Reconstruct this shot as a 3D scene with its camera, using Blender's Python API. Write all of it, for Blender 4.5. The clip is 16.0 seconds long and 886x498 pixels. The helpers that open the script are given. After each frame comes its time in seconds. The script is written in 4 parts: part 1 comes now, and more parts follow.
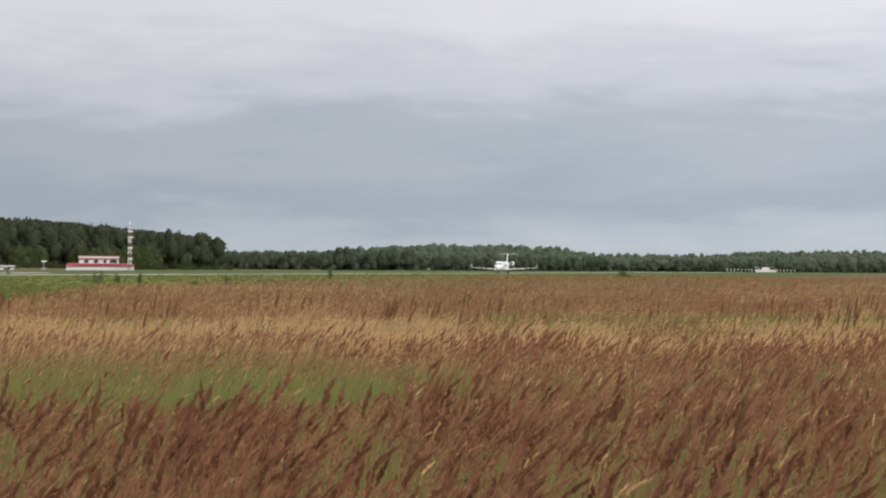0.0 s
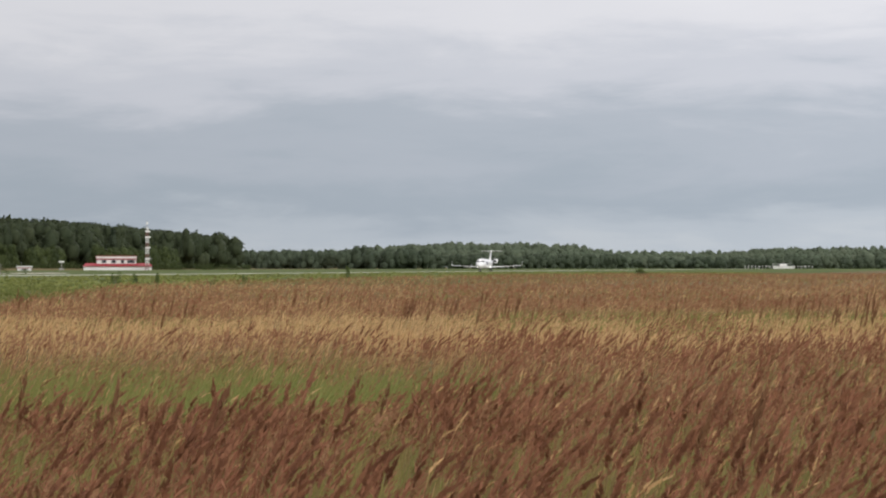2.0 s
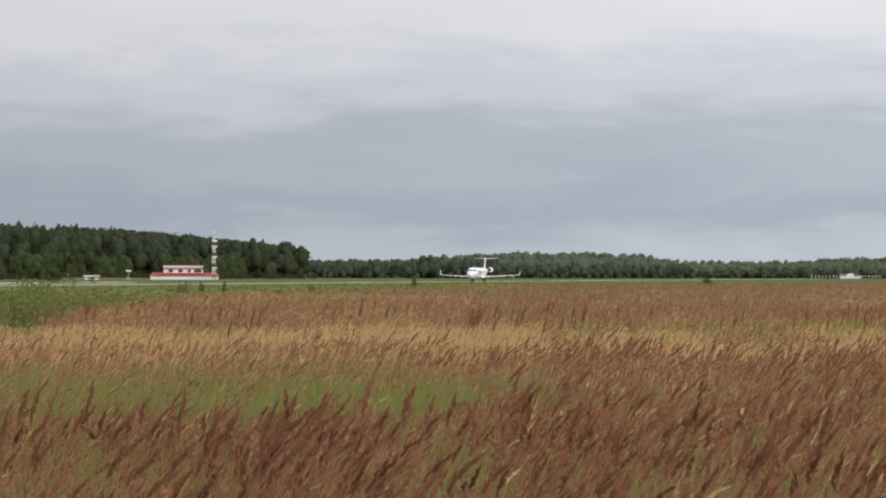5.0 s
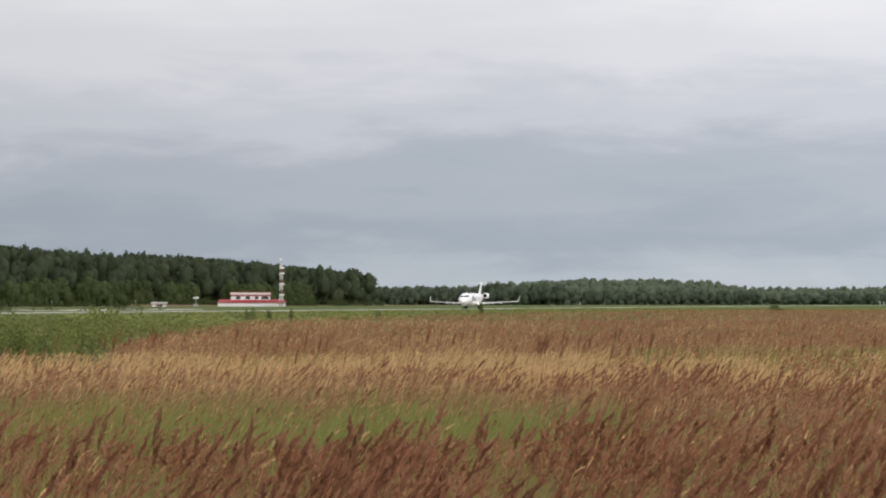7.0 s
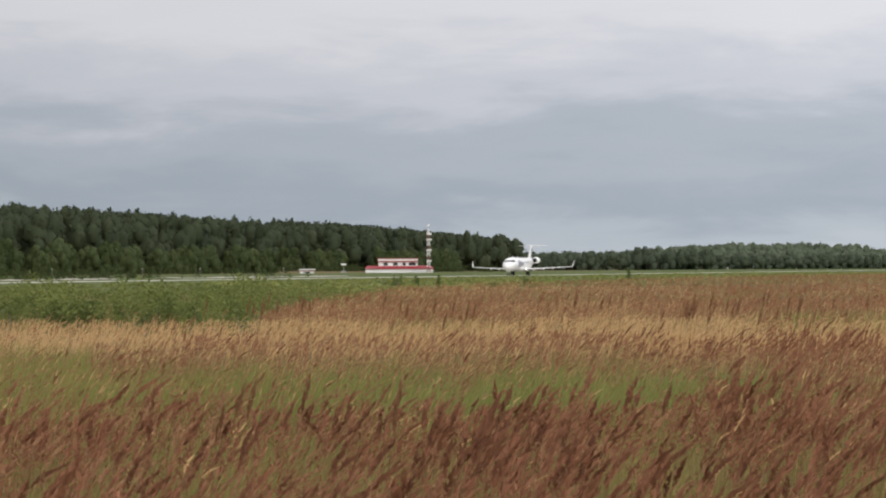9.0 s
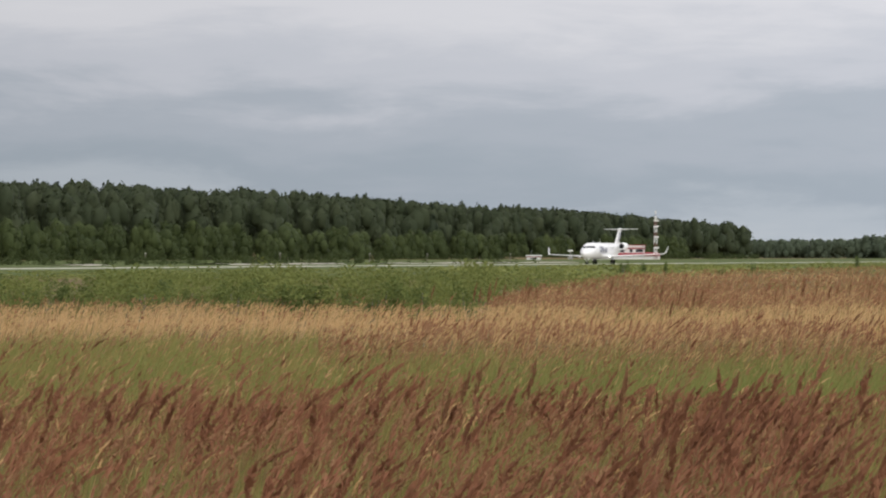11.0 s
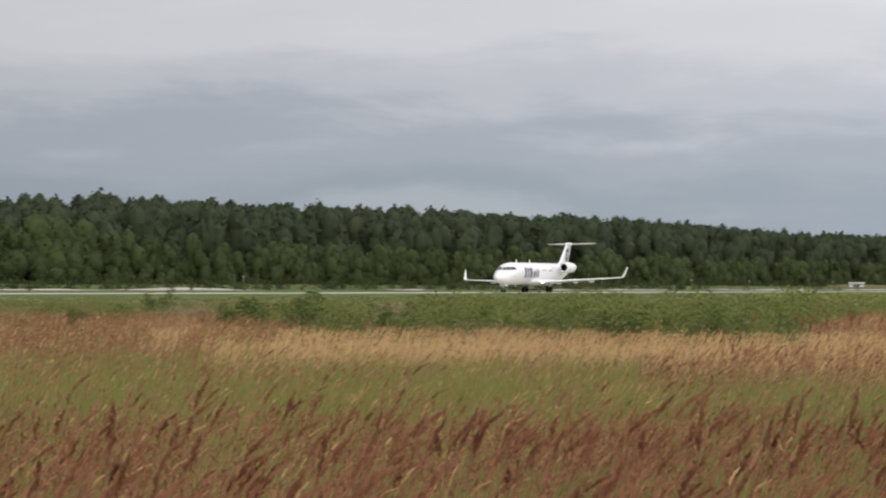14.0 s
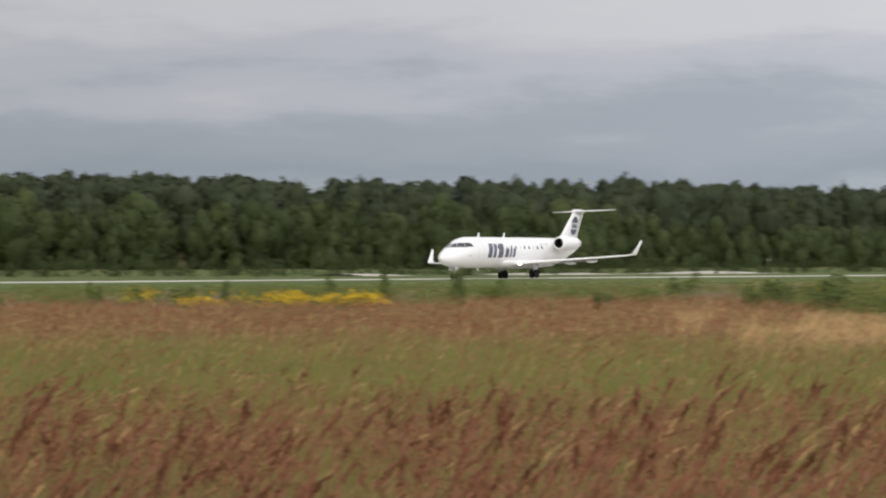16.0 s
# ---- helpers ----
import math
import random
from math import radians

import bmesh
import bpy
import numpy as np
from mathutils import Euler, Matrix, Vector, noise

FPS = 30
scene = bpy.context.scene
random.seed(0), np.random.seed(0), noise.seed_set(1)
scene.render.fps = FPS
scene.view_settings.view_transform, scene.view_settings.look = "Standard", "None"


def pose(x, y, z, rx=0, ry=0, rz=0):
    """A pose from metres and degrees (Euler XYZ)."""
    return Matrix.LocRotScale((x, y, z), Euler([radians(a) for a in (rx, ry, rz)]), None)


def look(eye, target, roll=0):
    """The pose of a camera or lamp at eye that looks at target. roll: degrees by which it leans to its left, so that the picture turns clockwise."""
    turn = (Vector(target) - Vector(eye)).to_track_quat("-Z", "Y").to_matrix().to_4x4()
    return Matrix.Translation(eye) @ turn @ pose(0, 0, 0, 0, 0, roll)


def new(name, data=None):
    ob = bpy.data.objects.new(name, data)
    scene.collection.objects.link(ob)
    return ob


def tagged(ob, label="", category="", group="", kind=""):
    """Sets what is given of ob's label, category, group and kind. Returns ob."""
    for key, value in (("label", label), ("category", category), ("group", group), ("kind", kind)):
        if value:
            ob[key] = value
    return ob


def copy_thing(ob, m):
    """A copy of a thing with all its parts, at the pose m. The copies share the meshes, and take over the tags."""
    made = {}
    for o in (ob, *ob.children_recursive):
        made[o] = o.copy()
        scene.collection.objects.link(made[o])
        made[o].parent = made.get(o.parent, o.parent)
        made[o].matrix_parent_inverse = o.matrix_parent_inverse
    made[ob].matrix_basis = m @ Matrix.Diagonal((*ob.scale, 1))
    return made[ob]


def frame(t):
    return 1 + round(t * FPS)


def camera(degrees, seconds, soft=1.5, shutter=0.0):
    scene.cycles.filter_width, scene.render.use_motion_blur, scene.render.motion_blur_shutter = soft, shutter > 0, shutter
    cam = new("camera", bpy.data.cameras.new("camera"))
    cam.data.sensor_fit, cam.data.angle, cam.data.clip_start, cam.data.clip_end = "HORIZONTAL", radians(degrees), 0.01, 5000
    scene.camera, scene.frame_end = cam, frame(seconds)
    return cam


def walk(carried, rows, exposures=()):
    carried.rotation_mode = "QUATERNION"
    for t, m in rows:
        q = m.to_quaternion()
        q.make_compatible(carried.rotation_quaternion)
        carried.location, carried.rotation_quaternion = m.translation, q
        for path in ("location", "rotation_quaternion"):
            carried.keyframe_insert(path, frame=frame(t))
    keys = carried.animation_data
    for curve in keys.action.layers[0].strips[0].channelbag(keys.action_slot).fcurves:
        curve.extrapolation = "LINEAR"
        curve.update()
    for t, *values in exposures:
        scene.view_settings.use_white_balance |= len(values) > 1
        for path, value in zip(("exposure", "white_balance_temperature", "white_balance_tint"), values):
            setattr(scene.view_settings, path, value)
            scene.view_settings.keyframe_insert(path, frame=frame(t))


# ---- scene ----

EYE_H = 1.64          # a photographer standing in the meadow
RUNWAY_X = -156.5     # centre line of the runway, which runs along y

# ---------------------------------------------------------------- camera
cam = camera(13.8, 16.0, soft=2.1, shutter=0.4)
PATH = [(0, 8.737, 0.293, -0.350), (0.2, 8.870, 0.201, -0.244), (0.3, 8.933, 0.186, -0.192), (0.5, 8.925, 0.323, -0.087),
        (0.7, 8.969, 0.443, -0.029), (0.8, 9.095, 0.422, 0.000), (1, 9.141, 0.430, 0.058), (1.2, 9.140, 0.414, -0.010),
        (1.3, 9.140, 0.490, -0.044), (1.5, 9.159, 0.483, -0.111), (1.7, 9.113, 0.302, -0.079), (1.8, 9.050, 0.292, -0.063),
        (2, 9.010, 0.265, -0.030), (2.2, 9.176, 0.218, -0.058), (2.3, 9.212, 0.220, -0.072), (2.5, 9.412, 0.258, -0.101),
        (2.7, 9.592, 0.319, -0.068), (2.8, 9.692, 0.299, -0.052), (3, 9.785, 0.300, -0.020), (3.2, 9.846, 0.345, -0.059),
        (3.3, 9.864, 0.347, -0.079), (3.5, 9.959, 0.391, -0.119), (3.7, 10.082, 0.386, -0.116), (5.8, 10.028, 0.496, -0.087),
        (5.9, 10.047, 0.530, -0.147), (6, 10.050, 0.573, -0.208), (6.2, 10.123, 0.601, -0.078), (6.3, 10.231, 0.607, -0.013),
        (6.5, 10.670, 0.754, 0.116), (6.7, 10.916, 0.832, 0.057), (6.8, 11.003, 0.856, 0.028), (7, 11.099, 0.830, -0.031),
        (7.2, 11.320, 0.729, -0.045), (7.3, 11.451, 0.499, -0.052), (7.5, 11.722, 0.363, -0.066), (7.7, 11.975, 0.295, -0.134),
        (7.8, 12.128, 0.296, -0.168), (8, 12.316, 0.293, -0.235), (8.1, 12.434, 0.283, -0.147), (8.2, 12.623, 0.237, -0.059),
        (10.3, 14.048, 0.453, 0.006), (10.4, 14.272, 0.481, -0.135), (10.5, 14.779, 0.516, -0.275), (10.7, 15.625, 0.338, -0.204),
        (10.8, 16.118, 0.192, -0.168), (11, 16.954, 0.087, -0.096), (11.2, 16.866, -0.034, -0.153), (11.3, 16.659, -0.161, -0.181),
        (11.5, 16.728, -0.184, -0.237), (11.7, 16.930, -0.162, -0.169), (11.8, 17.169, -0.083, -0.135), (12, 17.496, 0.268, -0.066),
        (12.2, 17.618, 0.268, -0.195), (12.3, 17.635, 0.301, -0.259), (12.5, 17.917, 0.420, -0.388), (12.7, 18.209, 0.410, -0.222),
        (12.8, 18.431, 0.409, -0.139), (13, 19.192, 0.446, 0.028), (13.5, 21.009, 0.495, -0.527), (14, 21.980, 0.470, -0.406),
        (14.5, 23.765, 0.376, -0.313), (15, 25.835, 0.291, -0.178), (15.5, 27.320, 0.189, -0.099), (16, 30.179, 0.181, -0.015)]
walk(cam, [(t, pose(0, 0, EYE_H, 90 + pitch, roll, yaw)) for t, yaw, pitch, roll in PATH])

# ---------------------------------------------------------------- sky and sun
world = bpy.data.worlds.new("overcast_sky")
scene.world = world
world.use_nodes = True
wn, wl = world.node_tree.nodes, world.node_tree.links
wn.clear()


def wnode(kind, **inputs):
    n = wn.new(kind)
    for key, value in inputs.items():
        n.inputs[key].default_value = value
    return n


def build_sky():
    out = wn.new("ShaderNodeOutputWorld")
    sky = wn.new("ShaderNodeTexSky")
    sky.sky_type, sky.sun_disc = "NISHITA", False
    sky.sun_elevation, sky.sun_rotation = radians(31), radians(153)
    clear = wnode("ShaderNodeBackground", Strength=0.05)
    wl.new(sky.outputs[0], clear.inputs["Color"])
    co = wn.new("ShaderNodeTexCoord")
    # long flat sheets of stratus, seen almost edge on near the horizon
    m1 = wn.new("ShaderNodeMapping")
    m1.inputs["Scale"].default_value = (5.5, 5.5, 34)
    m1.inputs["Location"].default_value = (2.3, 0.4, 0.7)
    wl.new(co.outputs["Generated"], m1.inputs["Vector"])
    n1 = wnode("ShaderNodeTexNoise", Scale=1.5, Detail=6.0, Roughness=0.5, Distortion=0.2)
    wl.new(m1.outputs[0], n1.inputs["Vector"])
    m2 = wn.new("ShaderNodeMapping")
    m2.inputs["Scale"].default_value = (15, 15, 62)
    wl.new(co.outputs["Generated"], m2.inputs["Vector"])
    n2 = wnode("ShaderNodeTexNoise", Scale=1.0, Detail=6.0, Roughness=0.6, Distortion=0.3)
    wl.new(m2.outputs[0], n2.inputs["Vector"])
    sep = wn.new("ShaderNodeSeparateXYZ")
    wl.new(co.outputs["Generated"], sep.inputs[0])

    def math_node(op, a, b):
        n = wn.new("ShaderNodeMath")
        n.operation = op
        for i, v in enumerate((a, b)):
            if isinstance(v, (int, float)):
                n.inputs[i].default_value = v
            else:
                wl.new(v, n.inputs[i])
        return n.outputs[0]

    shift = math_node("MULTIPLY", math_node("SUBTRACT", n1.outputs[0], 0.5), 0.05)
    shift = math_node("ADD", shift, math_node("MULTIPLY", math_node("SUBTRACT", n2.outputs[0], 0.5), 0.043))
    h = math_node("MULTIPLY", math_node("ADD", sep.outputs["Z"], shift), 10.0)
    ramp = wn.new("ShaderNodeValToRGB")
    stops = [(0.0, (0.49, 0.53, 0.58)), (0.08, (0.445, 0.492, 0.552)), (0.20, (0.36, 0.412, 0.478)), (0.36, (0.417, 0.458, 0.525)),
             (0.52, (0.565, 0.583, 0.645)), (0.70, (0.70, 0.70, 0.745)), (1.0, (0.80, 0.795, 0.825))]
    while len(ramp.color_ramp.elements) < len(stops):
        ramp.color_ramp.elements.new(0.5)
    for e, (p, c) in zip(ramp.color_ramp.elements, stops):
        e.position, e.color = p, (*c, 1)
    ramp.color_ramp.interpolation = "EASE"
    wl.new(h, ramp.inputs[0])
    # an overcast sky grows brighter towards the zenith
    lift = wnode("ShaderNodeMapRange", **{"From Min": 0.1, "From Max": 1.0, "To Min": 1.0, "To Max": 1.3})
    wl.new(sep.outputs["Z"], lift.inputs[0])
    # thinner cloud, and so more light, towards the sun's side
    side = math_node("ADD", math_node("MULTIPLY", sep.outputs["X"], 0.7), 1.19)
    glow = math_node("MULTIPLY", lift.outputs[0], side)
    cloud = wn.new("ShaderNodeBackground")
    wl.new(ramp.outputs[0], cloud.inputs["Color"])
    wl.new(glow, cloud.inputs["Strength"])
    add = wn.new("ShaderNodeMixShader")          # nine tenths of the sky are cloud
    add.inputs[0].default_value = 0.92
    wl.new(clear.outputs[0], add.inputs[1])
    wl.new(cloud.outputs[0], add.inputs[2])
    wl.new(add.outputs[0], out.inputs["Surface"])


build_sky()
sun = new("sun", bpy.data.lights.new("sun", "SUN"))
sun.data.energy, sun.data.angle, sun.data.color = 1.5, radians(30), (1.0, 0.96, 0.9)
sun.matrix_world = look((70, -140, 95), (0, 0, 0))


# ---------------------------------------------------------------- materials
def material(name, base, other=None, rough=0.6, scale=3.0, bump=0.0, metallic=0.0, coat=0.0, fine=None, through_light=0.0,
             island=0.0, stretch=(1, 1, 1), emit=None, each=0.0):
    """Principled surface with variation at two scales; island: how far single pieces differ; through_light: thin leaves."""
    m = bpy.data.materials.new(name)
    m.use_nodes = True
    nt = m.node_tree
    nd, lk = nt.nodes, nt.links
    bsdf = nd["Principled BSDF"]
    bsdf.inputs["Roughness"].default_value = rough
    bsdf.inputs["Metallic"].default_value = metallic
    bsdf.inputs["Coat Weight"].default_value = coat
    bsdf.inputs["Specular IOR Level"].default_value = 0.1 if through_light or rough > 0.8 else 0.5
    other = other or tuple(c * 0.8 for c in base)
    co = nd.new("ShaderNodeTexCoord")
    mp = nd.new("ShaderNodeMapping")
    mp.inputs["Scale"].default_value = stretch
    lk.new(co.outputs["Object"], mp.inputs["Vector"])
    big = nd.new("ShaderNodeTexNoise")
    big.inputs["Scale"].default_value, big.inputs["Detail"].default_value = scale, 4
    lk.new(mp.outputs[0], big.inputs["Vector"])
    small = nd.new("ShaderNodeTexNoise")
    small.inputs["Scale"].default_value, small.inputs["Detail"].default_value = fine or scale * 14, 3
    lk.new(mp.outputs[0], small.inputs["Vector"])
    mixf = nd.new("ShaderNodeMath")
    mixf.operation = "MULTIPLY_ADD"
    mixf.inputs[1].default_value = 0.35
    lk.new(small.outputs[0], mixf.inputs[0])
    far = nd.new("ShaderNodeMath")
    far.operation = "MULTIPLY_ADD"
    far.inputs[1].default_value, far.inputs[2].default_value = 1.5, -0.43
    lk.new(big.outputs[0], far.inputs[0])
    lk.new(far.outputs[0], mixf.inputs[2])
    fac = mixf.outputs[0]
    if each:
        info = nd.new("ShaderNodeObjectInfo")
        me_ = nd.new("ShaderNodeMath")
        me_.operation = "MULTIPLY_ADD"
        me_.inputs[1].default_value = each
        lk.new(info.outputs["Random"], me_.inputs[0])
        su = nd.new("ShaderNodeMath")
        su.operation = "SUBTRACT"
        su.inputs[1].default_value = each / 2
        lk.new(fac, su.inputs[0])
        lk.new(su.outputs[0], me_.inputs[2])
        fac = me_.outputs[0]
    if island:
        geo = nd.new("ShaderNodeNewGeometry")
        ma = nd.new("ShaderNodeMath")
        ma.operation = "MULTIPLY_ADD"
        ma.inputs[1].default_value = island
        lk.new(geo.outputs["Random Per Island"], ma.inputs[0])
        sub = nd.new("ShaderNodeMath")
        sub.operation = "SUBTRACT"
        sub.inputs[1].default_value = island / 2
        lk.new(fac, sub.inputs[0])
        lk.new(sub.outputs[0], ma.inputs[2])
        fac = ma.outputs[0]
    mix = nd.new("ShaderNodeMix")
    mix.data_type, mix.clamp_factor = "RGBA", True
    mix.inputs["A"].default_value, mix.inputs["B"].default_value = (*base, 1), (*other, 1)
    lk.new(fac, mix.inputs["Factor"])
    lk.new(mix.outputs["Result"], bsdf.inputs["Base Color"])
    if bump:
        b = nd.new("ShaderNodeBump")
        b.inputs["Strength"].default_value, b.inputs["Distance"].default_value = bump, 0.02
        lk.new(small.outputs[0], b.inputs["Height"])
        lk.new(b.outputs[0], bsdf.inputs["Normal"])
    if emit:
        bsdf.inputs["Emission Color"].default_value, bsdf.inputs["Emission Strength"].default_value = (*emit[:3], 1), emit[3]
    if through_light:
        tr = nd.new("ShaderNodeBsdfTranslucent")
        lk.new(mix.outputs["Result"], tr.inputs["Color"])
        ms = nd.new("ShaderNodeMixShader")
        ms.inputs[0].default_value = through_light
        lk.new(bsdf.outputs[0], ms.inputs[1])
        lk.new(tr.outputs[0], ms.inputs[2])
        lk.new(ms.outputs[0], nd["Material Output"].inputs["Surface"])
    return m


SOIL = material("meadow_soil", (0.15, 0.10, 0.05), (0.12, 0.105, 0.045), 0.95, 0.05, 0.6, fine=1.5)
TURF = material("mown_turf", (0.06, 0.085, 0.022), (0.1, 0.12, 0.038), 0.95, 0.04, 0.5, fine=0.8)
PALE_EDGE = material("pale_concrete_edge", (0.6, 0.57, 0.5), (0.32, 0.32, 0.26), 0.85, 0.08, 0.3, fine=1.0)
SAND = material("pale_sand", (0.56, 0.51, 0.46), (0.2, 0.19, 0.15), 0.95, 0.05, 0.4, fine=0.6)
RED_HEAD = material("red_grass_head", (0.155, 0.069, 0.04), (0.295, 0.14, 0.075), 0.8, 0.25, 0, fine=3.0, through_light=0.2, island=0.5)
HAZE_HEAD = material("russet_panicle", (0.225, 0.094, 0.055), (0.345, 0.163, 0.095), 0.8, 0.2, 0, fine=3.0, through_light=0.3, island=0.5)
BROWN_HEAD = material("brown_grass_head", (0.265, 0.142, 0.078), (0.385, 0.225, 0.122), 0.8, 0.12, 0, fine=2.0, through_light=0.25, island=0.5)
STRAW = material("straw_grass", (0.52, 0.325, 0.15), (0.62, 0.43, 0.22), 0.7, 0.12, 0, fine=2.0, through_light=0.3, island=0.5)
STEM = material("dry_stem", (0.24, 0.15, 0.075), (0.26, 0.20, 0.085), 0.7, 0.4, 0, fine=3.0, through_light=0.2, island=0.55)
BLADE = material("green_blade", (0.225, 0.19, 0.062), (0.335, 0.262, 0.1), 0.6, 0.15, 0, fine=2.0, through_light=0.35, island=0.6)
LUSH = material("lush_blade", (0.165, 0.195, 0.055), (0.255, 0.262, 0.083), 0.6, 0.15, 0, fine=2.0, through_light=0.35, island=0.55)
WEED = material("weed_leaf", (0.095, 0.122, 0.034), (0.21, 0.23, 0.07), 0.65, 0.14, 0, fine=1.2, through_light=0.35, island=0.3)
BUSH_LEAF = material("bush_leaf", (0.065, 0.095, 0.027), (0.12, 0.152, 0.047), 0.65, 0.5, 0, fine=3, through_light=0.25, island=0.8)
YELLOW = material("yellow_petal", (0.6, 0.37, 0.02), (0.46, 0.36, 0.04), 0.7, 0.8, 0, fine=5, through_light=0.25, island=0.45)
LEAF_A = material("birch_leaf", (0.034, 0.048, 0.018), (0.066, 0.084, 0.029), 0.7, 0.10, 0, fine=0.9, through_light=0.2, each=0.35, island=0.55)
LEAF_B = material("aspen_leaf", (0.034, 0.046, 0.024), (0.055, 0.067, 0.034), 0.7, 0.10, 0, fine=0.9, through_light=0.2, island=0.55)
LEAF_D = material("spruce_needles", (0.026, 0.037, 0.022), (0.04, 0.052, 0.03), 0.75, 0.10, 0, fine=0.9, through_light=0.1, island=0.8)
# far and middle foliage: base colours paled and greyed to paint aerial haze
LEAF_HAZED_FAR = material("distant_leaf_hazed", (0.095, 0.122, 0.08), (0.125, 0.148, 0.098), 0.8, 0.012, 0, fine=0.1, through_light=0.2, island=0.6)
LEAF_HAZED_MID = material("grove_leaf_hazed", (0.056, 0.074, 0.048), (0.076, 0.096, 0.06), 0.75, 0.012, 0, fine=0.1, through_light=0.2, island=0.5)
BUSH_LIGHT = material("light_bush_leaf", (0.075, 0.105, 0.028), (0.14, 0.17, 0.05), 0.65, 0.5, 0, fine=3, through_light=0.3, island=0.6)
DOCK = material("dry_dock_seed", (0.15, 0.075, 0.04), (0.24, 0.13, 0.065), 0.85, 0.5, 0, fine=4, through_light=0.15, island=0.5)
BARK = material("grey_bark", (0.22, 0.20, 0.17), (0.12, 0.11, 0.09), 0.9, 0.8, 0.4, fine=6)
PAINT = material("white_aircraft_paint", (0.77, 0.765, 0.755), (0.72, 0.715, 0.71), 0.28, 0.6, 0, coat=0.4, fine=6)
GREY_PAINT = material("grey_aircraft_paint", (0.48, 0.49, 0.50), (0.40, 0.41, 0.42), 0.4, 0.8, 0, fine=6)
COCKPIT = material("cockpit_glass", (0.03, 0.032, 0.036), (0.05, 0.052, 0.056), 0.08, 1.0, 0, fine=4)
NAVY = material("dark_navy_paint", (0.045, 0.05, 0.085), (0.07, 0.075, 0.11), 0.35, 1.0, 0, fine=5)
BLACK = material("dark_intake", (0.012, 0.012, 0.013), (0.03, 0.03, 0.032), 0.5, 2.0, 0, fine=8)
METAL = material("bare_metal", (0.55, 0.55, 0.56), (0.42, 0.42, 0.43), 0.35, 2.0, 0, metallic=0.9, fine=9)
RUBBER = material("tyre_rubber", (0.02, 0.02, 0.02), (0.035, 0.034, 0.032), 0.85, 3.0, 0.2, fine=20)
LAMP = material("landing_lamp", (0.9, 0.9, 0.85), (0.85, 0.85, 0.8), 0.2, 2.0, 0, emit=(1.0, 0.95, 0.85, 4.0))
WHITE_WALL = material("white_plaster", (0.78, 0.77, 0.75), (0.64, 0.63, 0.61), 0.85, 0.3, 0.2, fine=3)
RED_ROOF = material("red_painted_metal", (0.3, 0.014, 0.024), (0.22, 0.02, 0.026), 0.5, 0.3, 0, fine=3)
MAST_RED = material("mast_red_paint", (0.22, 0.1, 0.09), (0.16, 0.085, 0.075), 0.5, 0.8, 0, fine=5)
MAST_WHITE = material("mast_white_paint", (0.74, 0.73, 0.71), (0.6, 0.59, 0.57), 0.5, 0.8, 0, fine=5)
DARK_GLASS = material("dark_window_glass", (0.03, 0.033, 0.04), (0.05, 0.055, 0.06), 0.1, 0.8, 0, fine=4)
GREY_POST = material("weathered_grey_post", (0.36, 0.35, 0.33), (0.25, 0.24, 0.22), 0.85, 0.8, 0.3, fine=6)


# ---------------------------------------------------------------- helpers
def mesh_of(name, verts, faces, mat, smooth=False):
    me = bpy.data.meshes.new(name)
    me.from_pydata([tuple(v) for v in verts], [], faces)
    me.materials.append(mat)
    if smooth:
        me.polygons.foreach_set("use_smooth", [True] * len(me.polygons))
    me.update()
    return me


def part(name, bm, mat, parent=None, label="", smooth=False):
    """One mesh object from a bmesh or a (verts, faces) pair, under a thing or a part."""
    if isinstance(bm, tuple):
        me = mesh_of(name, bm[0], bm[1], mat, smooth)
    else:
        me = bpy.data.meshes.new(name)
        bm.to_mesh(me)
        bm.free()
        me.materials.append(mat)
        if smooth:
            me.polygons.foreach_set("use_smooth", [True] * len(me.polygons))
    ob = new(name, me)
    ob.parent = parent
    if label:
        tagged(ob, label)
    return ob


def box(x0, y0, z0, x1, y1, z1, bevel=0.0):
    bm = bmesh.new()
    bmesh.ops.create_cube(bm, size=1)
    for v in bm.verts:
        v.co = Vector((x0 + (v.co.x + 0.5) * (x1 - x0), y0 + (v.co.y + 0.5) * (y1 - y0), z0 + (v.co.z + 0.5) * (z1 - z0)))
    if bevel:
        bmesh.ops.bevel(bm, geom=bm.edges[:], offset=bevel, segments=1, affect="EDGES", profile=0.5)
    return bm


def loft(rings, close_ends=True):
    """Verts and faces of a skin over rings of equal count."""
    n = len(rings[0])
    verts = [p for r in rings for p in r]
    faces = []
    for i in range(len(rings) - 1):
        for j in range(n):
            k = (j + 1) % n
            faces.append((i * n + j, i * n + k, (i + 1) * n + k, (i + 1) * n + j))
    if close_ends:
        faces.append(tuple(range(n - 1, -1, -1)))
        faces.append(tuple((len(rings) - 1) * n + j for j in range(n)))
    return verts, faces


def rod(a, b, r0, r1=None, n=6):
    a, b = Vector(a), Vector(b)
    q = (b - a).to_track_quat("Z", "Y").to_matrix()
    r1 = r0 if r1 is None else r1
    return loft([[c + q @ Vector((r * math.cos(6.28318 * j / n), r * math.sin(6.28318 * j / n), 0)) for j in range(n)] for c, r in ((a, r0), (b, r1))])


def joined(*pieces):
    verts, faces = [], []
    for v, f in pieces:
        o = len(verts)
        verts += list(v)
        faces += [tuple(i + o for i in q) for q in f]
    return verts, faces


def polar(az, d, z=0.0):
    """A place d metres from the photographer, az degrees to the left of the y axis."""
    return Vector((-math.sin(radians(az)) * d, math.cos(radians(az)) * d, z))


